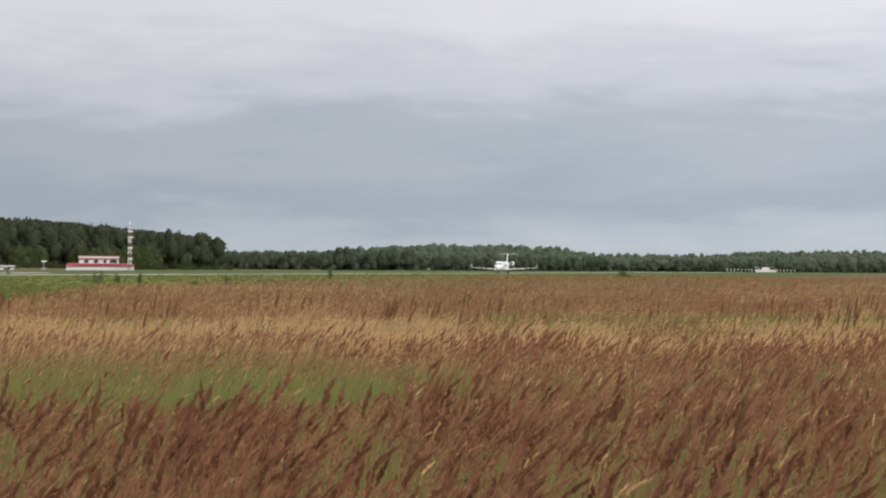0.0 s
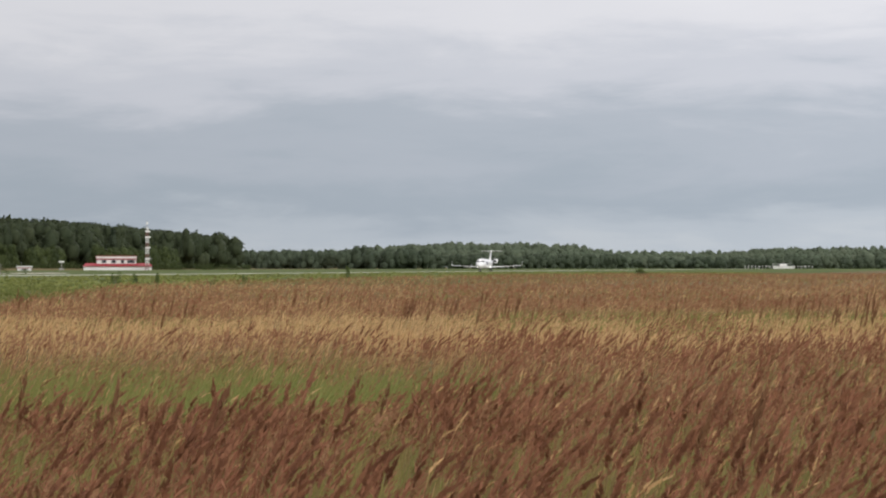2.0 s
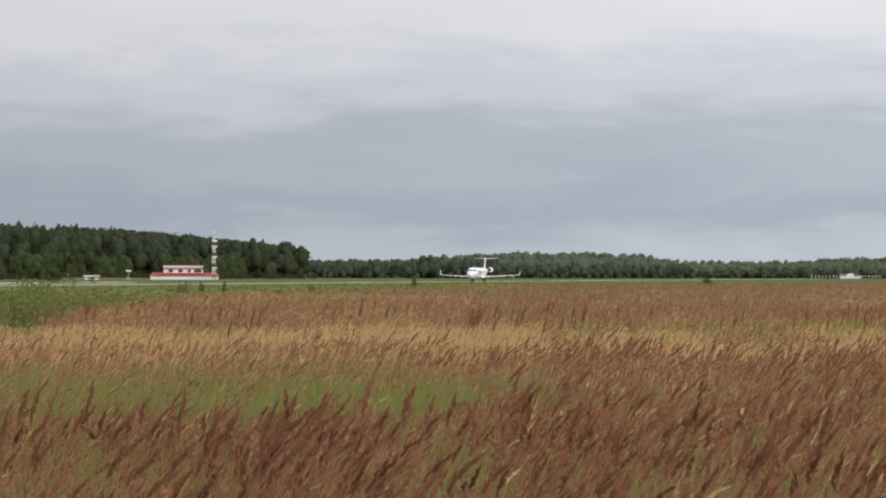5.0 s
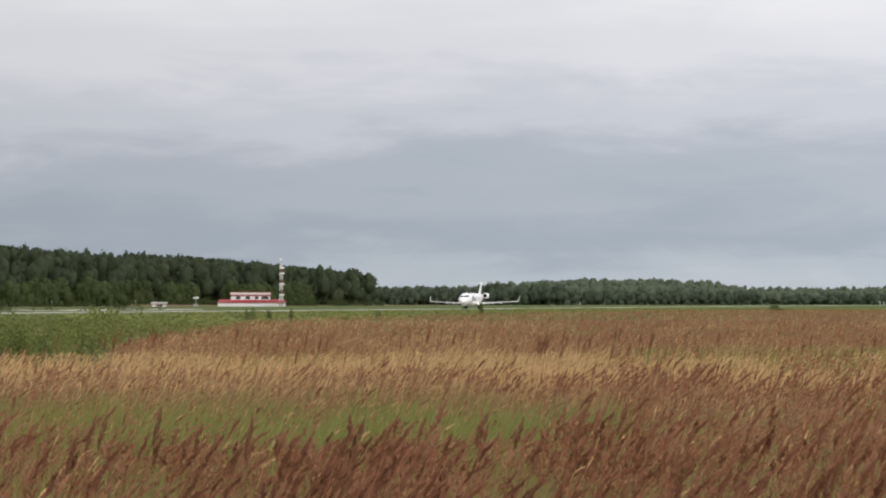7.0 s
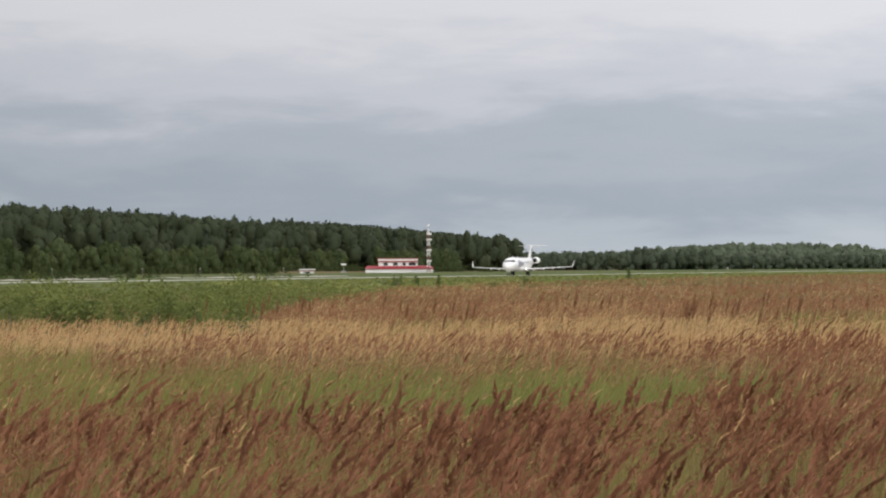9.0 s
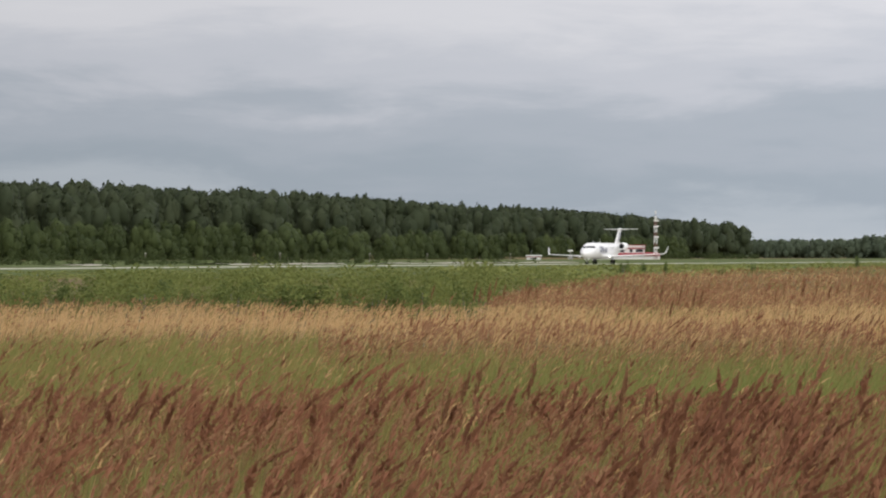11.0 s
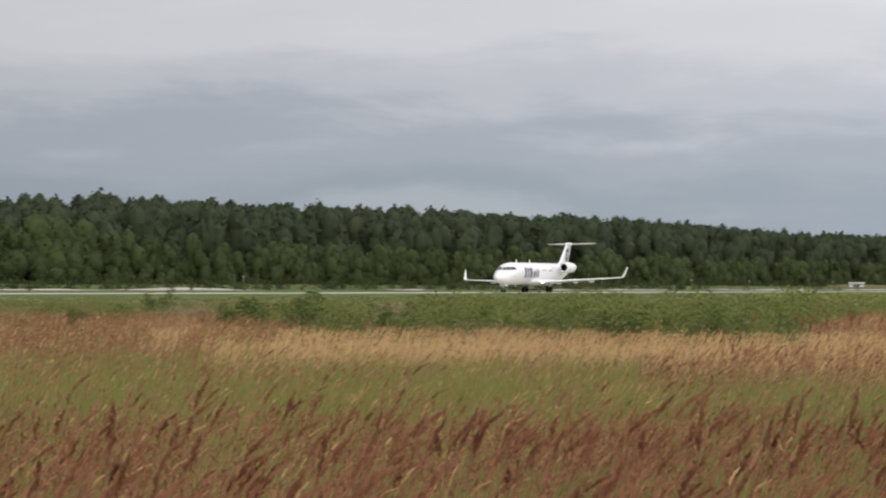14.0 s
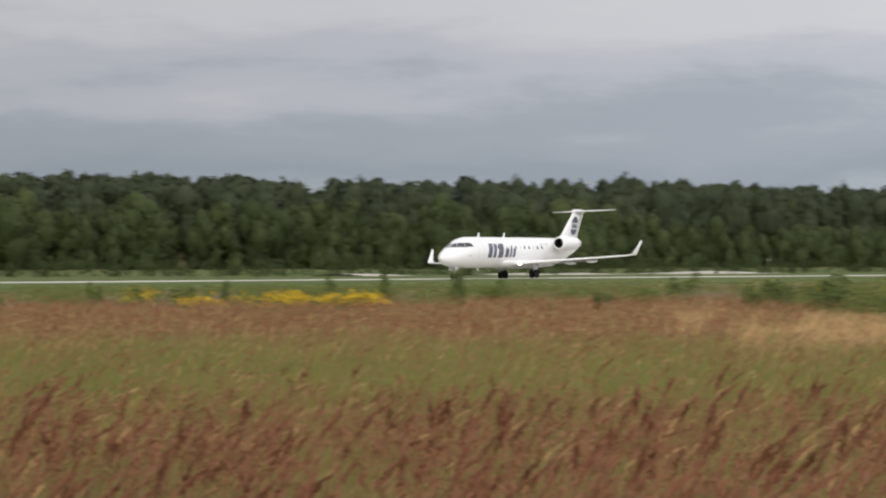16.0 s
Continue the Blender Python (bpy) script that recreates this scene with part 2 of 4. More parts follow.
def fast_mesh(name, verts, tris, mats, mat_index=None):
    """A mesh from arrays of vertices and triangles."""
    me = bpy.data.meshes.new(name)
    nv, nf = len(verts), len(tris)
    me.vertices.add(nv)
    me.vertices.foreach_set("co", np.ascontiguousarray(verts, dtype=np.float32).ravel())
    me.loops.add(nf * 3)
    me.loops.foreach_set("vertex_index", np.ascontiguousarray(tris, dtype=np.int32).ravel())
    me.polygons.add(nf)
    me.polygons.foreach_set("loop_start", np.arange(0, nf * 3, 3, dtype=np.int32))
    for m in mats:
        me.materials.append(m)
    if mat_index is not None:
        me.polygons.foreach_set("material_index", np.ascontiguousarray(mat_index, dtype=np.int32))
    me.update(calc_edges=True)
    me.validate()
    return me


def scatter(templates, places, turn, size, tall, rng):
    """Joins copies of templates (verts, tris, material indices) at places into arrays; turn in radians."""
    which = rng.integers(0, len(templates), len(places))
    vs, ts, ms, off = [], [], [], 0
    for k, (tv, tt, tm) in enumerate(templates):
        sel = np.nonzero(which == k)[0]
        if not len(sel):
            continue
        c, s = np.cos(turn[sel])[:, None], np.sin(turn[sel])[:, None]
        sx, sz = size[sel][:, None], tall[sel][:, None]
        x, y, z = tv[:, 0][None], tv[:, 1][None], tv[:, 2][None]
        v = np.stack([places[sel, 0:1] + sx * (c * x - s * y), places[sel, 1:2] + sx * (s * x + c * y), places[sel, 2:3] + sz * z], -1)
        n = len(tv)
        vs.append(v.reshape(-1, 3))
        ts.append((tt[None] + (off + np.arange(len(sel)) * n)[:, None, None]).reshape(-1, 3))
        ms.append(np.tile(tm, len(sel)))
        off += n * len(sel)
    return np.concatenate(vs), np.concatenate(ts), np.concatenate(ms)


# ---------------------------------------------------------------- ground, runway
def build_ground():
    bm = bmesh.new()
    radii = [0, 6, 12, 20, 35, 60, 100, 160, 260, 420, 700, 1100, 1700, 2600, 3800, 4900]
    n = 72
    rings = []
    for r in radii[1:]:
        rings.append([bm.verts.new((r * math.cos(6.28318 * j / n), r * math.sin(6.28318 * j / n), -0.02 * math.sin(j * 1.7 + r))) for j in range(n)])
    mid = bm.verts.new((0, 0, 0))
    for j in range(n):
        bm.faces.new((mid, rings[0][j], rings[0][(j + 1) % n]))
    for a, b in zip(rings, rings[1:]):
        for j in range(n):
            k = (j + 1) % n
            bm.faces.new((a[j], b[j], b[k], a[k]))
    tagged(part("ground", bm, SOIL), "flat meadow soil under dry grass reaching the horizon", "ground", kind="structure")
    bm = box(-340, -900, -0.2, -112, 2600, 0.035)
    tagged(part("grass_strip", bm, TURF), "mown green grass strip along the runway", "grass strip", kind="structure")
    tagged(part("grass_verge", box(-112, 240, -0.2, -50, 2600, 0.03), TURF), "short green grass between meadow and runway", "grass verge", kind="structure")
    road = part("runway", box(-163.5, -800, -0.2, -141, 2200, 0.06), PALE_EDGE)
    tagged(road, "long pale worn concrete runway between grass strips", "runway", kind="structure")
    # the turf has grown up into a low bank along the runway's edge
    profile = [(-128.0, 0.0), (-133.0, 0.1), (-138.5, 0.18), (-140.6, 0.195), (-140.95, 0.0)]
    vv, ff, ys = [], [], [-800 + 20 * j for j in range(151)]
    for j, q in enumerate(ys):
        vv += [Vector((x, q, z * (1 + 0.18 * noise.noise((q * 0.02, x * 0.1, 3.0))))) for x, z in profile]
    for j in range(len(ys) - 1):
        for c in range(4):
            ff.append((j * 5 + c, j * 5 + c + 1, j * 5 + c + 6, j * 5 + c + 5))
    tagged(part("runway_verge", (vv, ff), TURF), "low grown-up turf bank along the runway's edge", "grass verge", kind="structure")
    # low bank of pale sand and rubble beyond the runway, broken by scrub
    rng = np.random.default_rng(3)
    y = 300.0
    rows = []
    while y < 740:
        hh = max(0.02, 0.08 + 0.36 * noise.noise((y * 0.045, 1.0, 0.0)) + 0.14 * rng.random())
        x = -198 + 3 * math.sin(y * 0.013) + rng.normal() * 0.5
        rows.append([Vector((x + 3.5, y, 0.0)), Vector((x + 1.8, y, hh * 0.75)), Vector((x, y, hh)), Vector((x - 2.2, y, hh * 0.8)), Vector((x - 4.5, y, 0.0))])
        y += 2.0 + rng.random() * 3
    verts, faces = [], []
    for r in rows:
        verts += r
    for i in range(len(rows) - 1):
        if noise.noise((rows[i][0].y * 0.021, 4.0, 0.0)) < -0.02:
            continue        # gaps where the bank is overgrown
        for j in range(4):
            faces.append((i * 5 + j, i * 5 + j + 1, i * 5 + j + 6, i * 5 + j + 5))
    tagged(part("sand_bank", (verts, faces), SAND), "low pale bank of sand and rubble beyond the runway", "sand bank", kind="structure")


build_ground()


# ---------------------------------------------------------------- the airliner: x to its left, y aft of the nose, z up
SECTIONS = [(0.3, 1.85, 0.03, 0.03), (0.4, 1.85, 0.20, 0.19), (0.6, 1.86, 0.40, 0.36), (1.0, 1.89, 0.65, 0.56), (1.5, 1.93, 0.86, 0.73), (2.0, 2.0, 1.0, 0.89),
            (2.4, 2.07, 1.1, 1.0), (2.8, 2.14, 1.18, 1.1), (3.2, 2.21, 1.25, 1.19), (3.7, 2.29, 1.3, 1.28), (4.3, 2.34, 1.335, 1.335), (5.0, 2.35, 1.345, 1.345),
            (9.0, 2.35, 1.345, 1.345), (13.0, 2.35, 1.345, 1.345), (17.4, 2.35, 1.345, 1.345), (18.9, 2.39, 1.32, 1.30), (20.4, 2.50, 1.20, 1.17),
            (21.9, 2.68, 0.99, 0.97), (23.2, 2.86, 0.76, 0.75), (24.3, 3.02, 0.52, 0.52), (25.0, 3.12, 0.33, 0.33), (25.3, 3.15, 0.2, 0.2)]


def hull(s, a, out=0.0):
    """A point of the fuselage skin at s metres aft, a degrees from the top towards its left."""
    k = max(i for i in range(len(SECTIONS)) if SECTIONS[i][0] <= s + 1e-6)
    k = min(k, len(SECTIONS) - 2)
    p, q = SECTIONS[k], SECTIONS[k + 1]
    f = (s - p[0]) / (q[0] - p[0])
    zc, rw, rh = (p[i] + (q[i] - p[i]) * f for i in (1, 2, 3))
    zc -= 0.07
    return Vector(((rw + out) * math.sin(radians(a)), s, zc + (rh + out) * math.cos(radians(a))))


def hull_patch(name, corners, mat, parent, label="", out=0.012, n=6):
    """A patch on the skin between four (s, angle) corners, proud by out."""
    (s0, a0), (s1, a1), (s2, a2), (s3, a3) = corners
    verts, faces = [], []
    for i in range(n + 1):
        u = i / n
        for j in range(n + 1):
            v = j / n
            s = (s0 * (1 - u) + s1 * u) * (1 - v) + (s3 * (1 - u) + s2 * u) * v
            a = (a0 * (1 - u) + a1 * u) * (1 - v) + (a3 * (1 - u) + a2 * u) * v
            verts.append(hull(s, a, out))
    for i in range(n):
        for j in range(n):
            k = i * (n + 1) + j
            faces.append((k, k + 1, k + n + 2, k + n + 1))
    return part(name, (verts, faces), mat, parent, label, smooth=True)


def aerofoil(le, chord, thick, up=(0, 0, 1), n=7):
    """A ring of a wing section: leading edge, chord aft along y, thickness along up."""
    up = Vector(up)
    xs = [0.0, 0.03, 0.12, 0.3, 0.55, 0.8, 1.0]
    hs = [0.0, 0.3, 0.46, 0.5, 0.38, 0.18, 0.02]
    top = [Vector(le) + Vector((0, x * chord, 0)) + up * (h * thick) for x, h in zip(xs, hs)]
    low = [Vector(le) + Vector((0, x * chord, 0)) - up * (h * thick * 0.75) for x, h in zip(xs[1:], hs[1:])]
    return top + low[::-1]


def wheel(name, x, y, r, w, parent):
    rings = []
    for dx, rr in ((-w / 2, r * 0.55), (-w / 2, r * 0.86), (-w * 0.32, r), (w * 0.32, r), (w / 2, r * 0.86), (w / 2, r * 0.55)):
        rings.append([Vector((x + dx, y + rr * math.cos(6.28318 * j / 20), r + rr * math.sin(6.28318 * j / 20))) for j in range(20)])
    wh = part(name, loft(rings), RUBBER, parent, smooth=True)
    part("rim", loft([[Vector((x + dx, y + r * 0.52 * math.cos(6.28318 * j / 12), r + r * 0.52 * math.sin(6.28318 * j / 12))) for j in range(12)]
                      for dx in (-w / 2 - 0.012, w / 2 + 0.012)]), RUBBER, wh, "dark wheel rim")
    return wh


def build_airliner():
    plane = tagged(new("airliner"), "white twin-engine regional jet with winglets rolling on the runway", "airplane")
    rings = []
    dense = [0.3, 0.33, 0.4, 0.5, 0.6, 0.8, 1.0, 1.25, 1.5, 1.75, 2.0, 2.2, 2.4, 2.6, 2.8, 3.0, 3.2, 3.45, 3.7, 4.0, 4.3, 4.65, 5.0] + [5.9 + i for i in range(12)] + \
            [17.4, 18.2, 18.9, 19.6, 20.4, 21.1, 21.9, 22.5, 23.2, 23.8, 24.3, 24.7, 25.0, 25.3]
    for s in dense:
        rings.append([hull(s, 360 * j / 40) for j in range(40)])
    body = part("fuselage", loft(rings), PAINT, plane, "glossy white fuselage", smooth=True)
    part("tail_exhaust", rod((0, 25.25, 3.15), (0, 25.45, 3.16), 0.16, 0.14, 14), BLACK, body, "dark exhaust pipe")
    # windscreen and side panes, wrapped round the nose
    for side in (1, -1):
        def at(st, z):
            """Skin coordinates of the point z metres up at station st."""
            p = hull(st, 0), hull(st, 180)
            zc, rh = (p[0].z + p[1].z) / 2, (p[0].z - p[1].z) / 2
            return st, side * max(3.0, math.degrees(math.acos(max(-1, min(1, (z - zc) / rh)))))
        hull_patch("windscreen", [at(1.66, 2.74), at(2.0, 2.66), at(2.62, 3.06), at(2.42, 3.12)], COCKPIT, body, "dark cockpit pane")
        hull_patch("windscreen", [at(2.025, 2.66), at(2.88, 2.67), at(3.06, 3.07), at(2.645, 3.06)], COCKPIT, body, "dark cockpit pane")
        hull_patch("windscreen", [at(2.905, 2.67), at(3.95, 2.72), at(3.72, 3.07), at(3.085, 3.07)], COCKPIT, body, "dark cockpit pane")
        for i in range(12):
            s = 7.3 + 0.79 * i
            w = [hull(s + 0.115 * math.cos(6.28318 * j / 14), (72 - 7.6 * math.sin(6.28318 * j / 14)) * side, 0.012) for j in range(14)]
            part("cabin_window", (w, [tuple(range(14))]), GREY_PAINT if i % 3 == 0 else COCKPIT, body, "small oval cabin window")
        # door outline of thin grooves
        for s0, s1, a0, a1 in ((4.7, 4.74, 48, 112), (5.55, 5.59, 48, 112), (4.7, 5.59, 47, 48.6)):
            hull_patch("door_seam", [(s0, a0 * side), (s1, a0 * side), (s1, a1 * side), (s0, a1 * side)], GREY_PAINT, body, "", 0.008)
        hull_patch("service_hatch", [(2.9, 96 * side), (3.5, 96 * side), (3.55, 100 * side), (2.95, 101 * side)], GREY_PAINT, body, "grey intake scoop", 0.02)
        # plain dark blocks stand in for the painted lettering on the flank
        for s0, s1, a0, a1, lean in ((6.15, 6.85, 57, 111, 0.42), (7.1, 7.6, 57, 111, 0.38), (7.95, 8.8, 57, 111, 0.36), (9.15, 9.8, 76, 110, 0.22),
                                     (10.0, 10.35, 76, 110, 0.22), (10.55, 10.95, 76, 110, 0.22)):
            hull_patch("painted_block", [(s0 + lean, a0 * side), (s1 + lean, a0 * side), (s1, a1 * side), (s0, a1 * side)], NAVY, body, "dark navy painted block", 0.01)
        for i in range(5):
            hull_patch("painted_bar", [(15.9 + 0.3 * i, 55 * side), (16.12 + 0.3 * i, 55 * side), (16.12 + 0.3 * i, 61 * side), (15.9 + 0.3 * i, 61 * side)], GREY_PAINT, body, "grey painted bar", 0.01, 2)
    for s in (6.7, 11.2):
        part("antenna", loft([[Vector((x, s + y, z)) for x, y in ((-0.03, 0.0), (0.03, 0.0), (0.02, 0.35), (-0.02, 0.35))] for z in (3.58,)] +
                             [[Vector((x, s + 0.22 + y, 4.0)) for x, y in ((-0.015, 0.0), (0.015, 0.0), (0.01, 0.2), (-0.01, 0.2))]]), PAINT, body, "white blade antenna")
    part("antenna", loft([[Vector((x, 6.4 + y, 1.04)) for x, y in ((-0.03, 0.0), (0.03, 0.0), (0.02, 0.3), (-0.02, 0.3))],
                          [Vector((x, 6.6 + y, 0.68)) for x, y in ((-0.015, 0.0), (0.015, 0.0), (0.01, 0.18), (-0.01, 0.18))]]), PAINT, body, "white blade antenna")
    # belly fairing
    bel = []
    for s, w, lowz in ((8.6, 0.5, 1.12), (9.4, 1.2, 0.98), (10.5, 1.62, 0.88), (13.0, 1.7, 0.86), (15.2, 1.62, 0.9), (16.6, 1.2, 1.0), (17.6, 0.5, 1.14)):
        bel.append([Vector((w * math.cos(6.28318 * j / 24), s, 1.45 + (1.45 - lowz) * math.sin(6.28318 * j / 24) * (1.0 if math.sin(6.28318 * j / 24) < 0 else 0.35))) for j in range(24)])
    part("belly_fairing", loft(bel), PAINT, plane, "white belly fairing", smooth=True)
    for side in (1, -1):
        def m(x, y, z):
            return (x * side, y, z)
        wing = part("wing", loft([aerofoil(m(0.9, 9.9, 1.24), 5.3, 0.46), aerofoil(m(1.7, 10.55, 1.28), 4.75, 0.4), aerofoil(m(3.3, 11.55, 1.35), 3.6, 0.3),
                                  aerofoil(m(6.8, 13.55, 1.53), 2.35, 0.19), aerofoil(m(9.9, 15.35, 1.68), 1.4, 0.15), aerofoil(m(10.2, 15.55, 1.72), 1.3, 0.13)]), PAINT, plane, "white swept wing", smooth=True)
        up = (side * -0.97, 0, 0.2)
        part("winglet", loft([aerofoil(m(10.18, 15.55, 1.70), 1.3, 0.12, (side * -0.6, 0, 0.8)), aerofoil(m(10.36, 15.85, 1.88), 0.92, 0.08, up),
                              aerofoil(m(10.48, 16.45, 2.45), 0.62, 0.05, up), aerofoil(m(10.6, 16.95, 2.96), 0.4, 0.03, up)]), PAINT, wing, "white upturned winglet", smooth=True)
        # flaps let down behind the wing and their fairings
        part("flap", loft([aerofoil(m(1.75, 15.2, 1.12), 0.95, 0.13, (0, 0.25, 0.97)), aerofoil(m(3.3, 15.05, 1.22), 0.8, 0.11, (0, 0.25, 0.97)),
                           aerofoil(m(6.7, 15.8, 1.42), 0.55, 0.07, (0, 0.25, 0.97))]), GREY_PAINT, wing, "grey lowered flap", smooth=True)
        for fx, fy, fz in ((2.6, 13.6, 1.13), (4.6, 14.0, 1.22), (6.4, 14.6, 1.32)):
            part("flap_fairing", loft([[Vector((fx * side + r * math.cos(6.28318 * j / 10), fy + dy, fz - 0.04 + 0.9 * r * math.sin(6.28318 * j / 10))) for j in range(10)]
                                       for dy, r in ((0, 0.02), (0.4, 0.11), (1.1, 0.14), (1.8, 0.08), (2.15, 0.02))]), PAINT, wing, "", smooth=True)
        part("landing_lamp", loft([[Vector((1.9 * side + r * math.cos(6.28318 * j / 14), 10.55 + dy, 1.2 + 0.7 * r * math.sin(6.28318 * j / 14))) for j in range(14)]
                                   for dy, r in ((0, 0.03), (0.03, 0.09), (0.15, 0.11), (0.4, 0.09))]), LAMP, wing, "lit landing lamp", smooth=True)
        # engine on its pylon
        ex, ez = 2.3 * side, 3.05
        prof = [(17.25, 0.44), (17.17, 0.50), (17.25, 0.56), (17.6, 0.62), (18.3, 0.66), (19.2, 0.64), (20.0, 0.56), (20.5, 0.47), (20.52, 0.42)]
        nac = part("engine_nacelle", loft([[Vector((ex + r * math.cos(6.28318 * j / 28), s, ez + r * math.sin(6.28318 * j / 28))) for j in range(28)] for s, r in prof], False), PAINT, plane, "white engine nacelle", smooth=True)
        part("intake", loft([[Vector((ex + r * math.cos(6.28318 * j / 28), s, ez + r * math.sin(6.28318 * j / 28))) for j in range(28)] for s, r in ((17.25, 0.44), (17.5, 0.42), (17.9, 0.45))], False), BLACK, nac, "dark round intake duct", smooth=True)
        part("fan", loft([[Vector((ex + r * math.cos(6.28318 * j / 28), s, ez + r * math.sin(6.28318 * j / 28))) for j in range(28)] for s, r in ((17.55, 0.02), (17.72, 0.12), (17.85, 0.17), (17.88, 0.45))]), BLACK, nac, "dark fan and spinner", smooth=True)
        part("exhaust_nozzle", loft([[Vector((ex + r * math.cos(6.28318 * j / 24), s, ez + r * math.sin(6.28318 * j / 24))) for j in range(24)] for s, r in ((20.35, 0.41), (20.75, 0.36), (21.0, 0.31))]), METAL, nac, "metal exhaust nozzle", smooth=True)
        part("pylon", loft([aerofoil(m(0.9, 18.2, 2.95), 2.8, 0.26), aerofoil(m(1.9, 18.1, 3.03), 2.4, 0.2)]), PAINT, nac, "white engine pylon", smooth=True)
        part("tailplane", loft([aerofoil(m(0.0, 24.5, 6.03), 2.3, 0.17), aerofoil(m(1.5, 25.3, 6.05), 1.65, 0.13), aerofoil(m(3.0, 26.05, 6.08), 1.0, 0.08), aerofoil(m(3.12, 26.3, 6.085), 0.7, 0.04)]), PAINT, plane, "white tailplane on the fin", smooth=True)
        # main gear
        gear = part("main_gear", joined(rod((1.57 * side, 13.85, 1.25), (1.57 * side, 13.91, 0.38), 0.09, 0.075, 10), rod((1.35 * side, 13.91, 0.37), (1.79 * side, 13.91, 0.37), 0.06, 0.06, 8),
                                        rod((0.75 * side, 13.6, 1.15), (1.5 * side, 13.88, 0.75), 0.05, 0.05, 8)), METAL, plane, "landing gear leg", smooth=True)
        for dx in (-0.22, 0.22):
            wheel("wheel", 1.57 * side + dx, 13.91, 0.39, 0.25, gear)
        part("gear_door", box(*sorted((1.72 * side, 1.76 * side))[:1], 13.5, 0.62, sorted((1.72 * side, 1.76 * side))[1], 14.3, 1.2, 0.01), PAINT, gear, "white gear door")
    # nose gear
    gear = part("nose_gear", joined(rod((0, 2.5, 1.25), (0, 2.53, 0.24), 0.065, 0.055, 10), rod((-0.2, 2.53, 0.23), (0.2, 2.53, 0.23), 0.04, 0.04, 8)), METAL, plane, "nose gear leg", smooth=True)
    for dx in (-0.17, 0.17):
        wheel("wheel", dx, 2.53, 0.23, 0.15, gear)
    for dx in (-0.3, 0.3):
        part("gear_door", box(dx - 0.015, 2.2, 0.75, dx + 0.015, 3.1, 1.2, 0.006), PAINT, gear, "white gear door")

    # fin with dorsal fillet; sections stand on their side
    def fin_ring(s, z, chord, thick):
        return [Vector((p.z, p.y, z)) for p in aerofoil((0, s, 0), chord, thick)]
    fin = part("fin", loft([fin_ring(20.4, 3.4, 4.5, 0.1), fin_ring(21.75, 3.72, 3.35, 0.3), fin_ring(22.15, 4.0, 3.05, 0.3), fin_ring(23.75, 5.4, 2.4, 0.24), fin_ring(24.35, 5.98, 2.15, 0.2)]), PAINT, plane, "white swept fin", smooth=True)
    part("fin_cap", loft([[Vector((r * 0.8 * math.cos(6.28318 * j / 16), s, 6.05 + r * math.sin(6.28318 * j / 16))) for j in range(16)]
                          for s, r in ((24.1, 0.03), (24.35, 0.13), (24.9, 0.18), (26.0, 0.18), (26.7, 0.1), (27.0, 0.02))]), PAINT, fin, "white bullet fairing", smooth=True)
    for side in (1, -1):
        def fin_disc(cy, cz, ry, rz, lo, hi, mat, label, off):
            pts = []
            for j in range(28):
                a = 6.28318 * j / 28
                zz = min(max(rz * math.sin(a), lo), hi)
                pts.append(Vector((side * off, cy + ry * math.cos(a) * (1 if lo < rz * math.sin(a) < hi else math.sqrt(max(0, 1 - (zz / rz) ** 2)) / max(abs(math.cos(a)), 0.15)) + zz * 0.38, cz + zz)))
            part("fin_emblem", (pts, [tuple(range(28))]), mat, fin, label)
        fin_disc(24.3, 4.72, 0.62, 0.85, 0.28, 0.85, NAVY, "dark navy upper arc of the emblem", 0.165)
        fin_disc(24.3, 4.72, 0.62, 0.85, -0.85, -0.32, NAVY, "dark navy lower arc of the emblem", 0.175)
        for i in range(3):
            y0 = 23.85 + 0.34 * i
            part("fin_emblem", ([Vector((side * 0.17, y0 + y, 4.72 + z)) for y, z in ((-0.06, -0.2), (0.16, -0.2), (0.28, 0.16), (0.06, 0.16))], [(0, 1, 2, 3)]), NAVY, fin, "dark navy bar of the emblem")
    part("rudder_seam", loft([[Vector((x, s, z)) for x, s in ((-0.09, ys), (0.09, ys), (0.09, ys + 0.03), (-0.09, ys + 0.03))] for ys, z in ((24.5, 4.0), (25.85, 5.75))]), GREY_PAINT, fin)
    return plane


airliner = build_airliner()


# ---------------------------------------------------------------- the airport station, its mast and the small huts
def facing(az, d):
    """A pose on the ground whose local -y looks back at the photographer."""
    p = polar(az, d)
    return pose(p.x, p.y, 0, 0, 0, az)


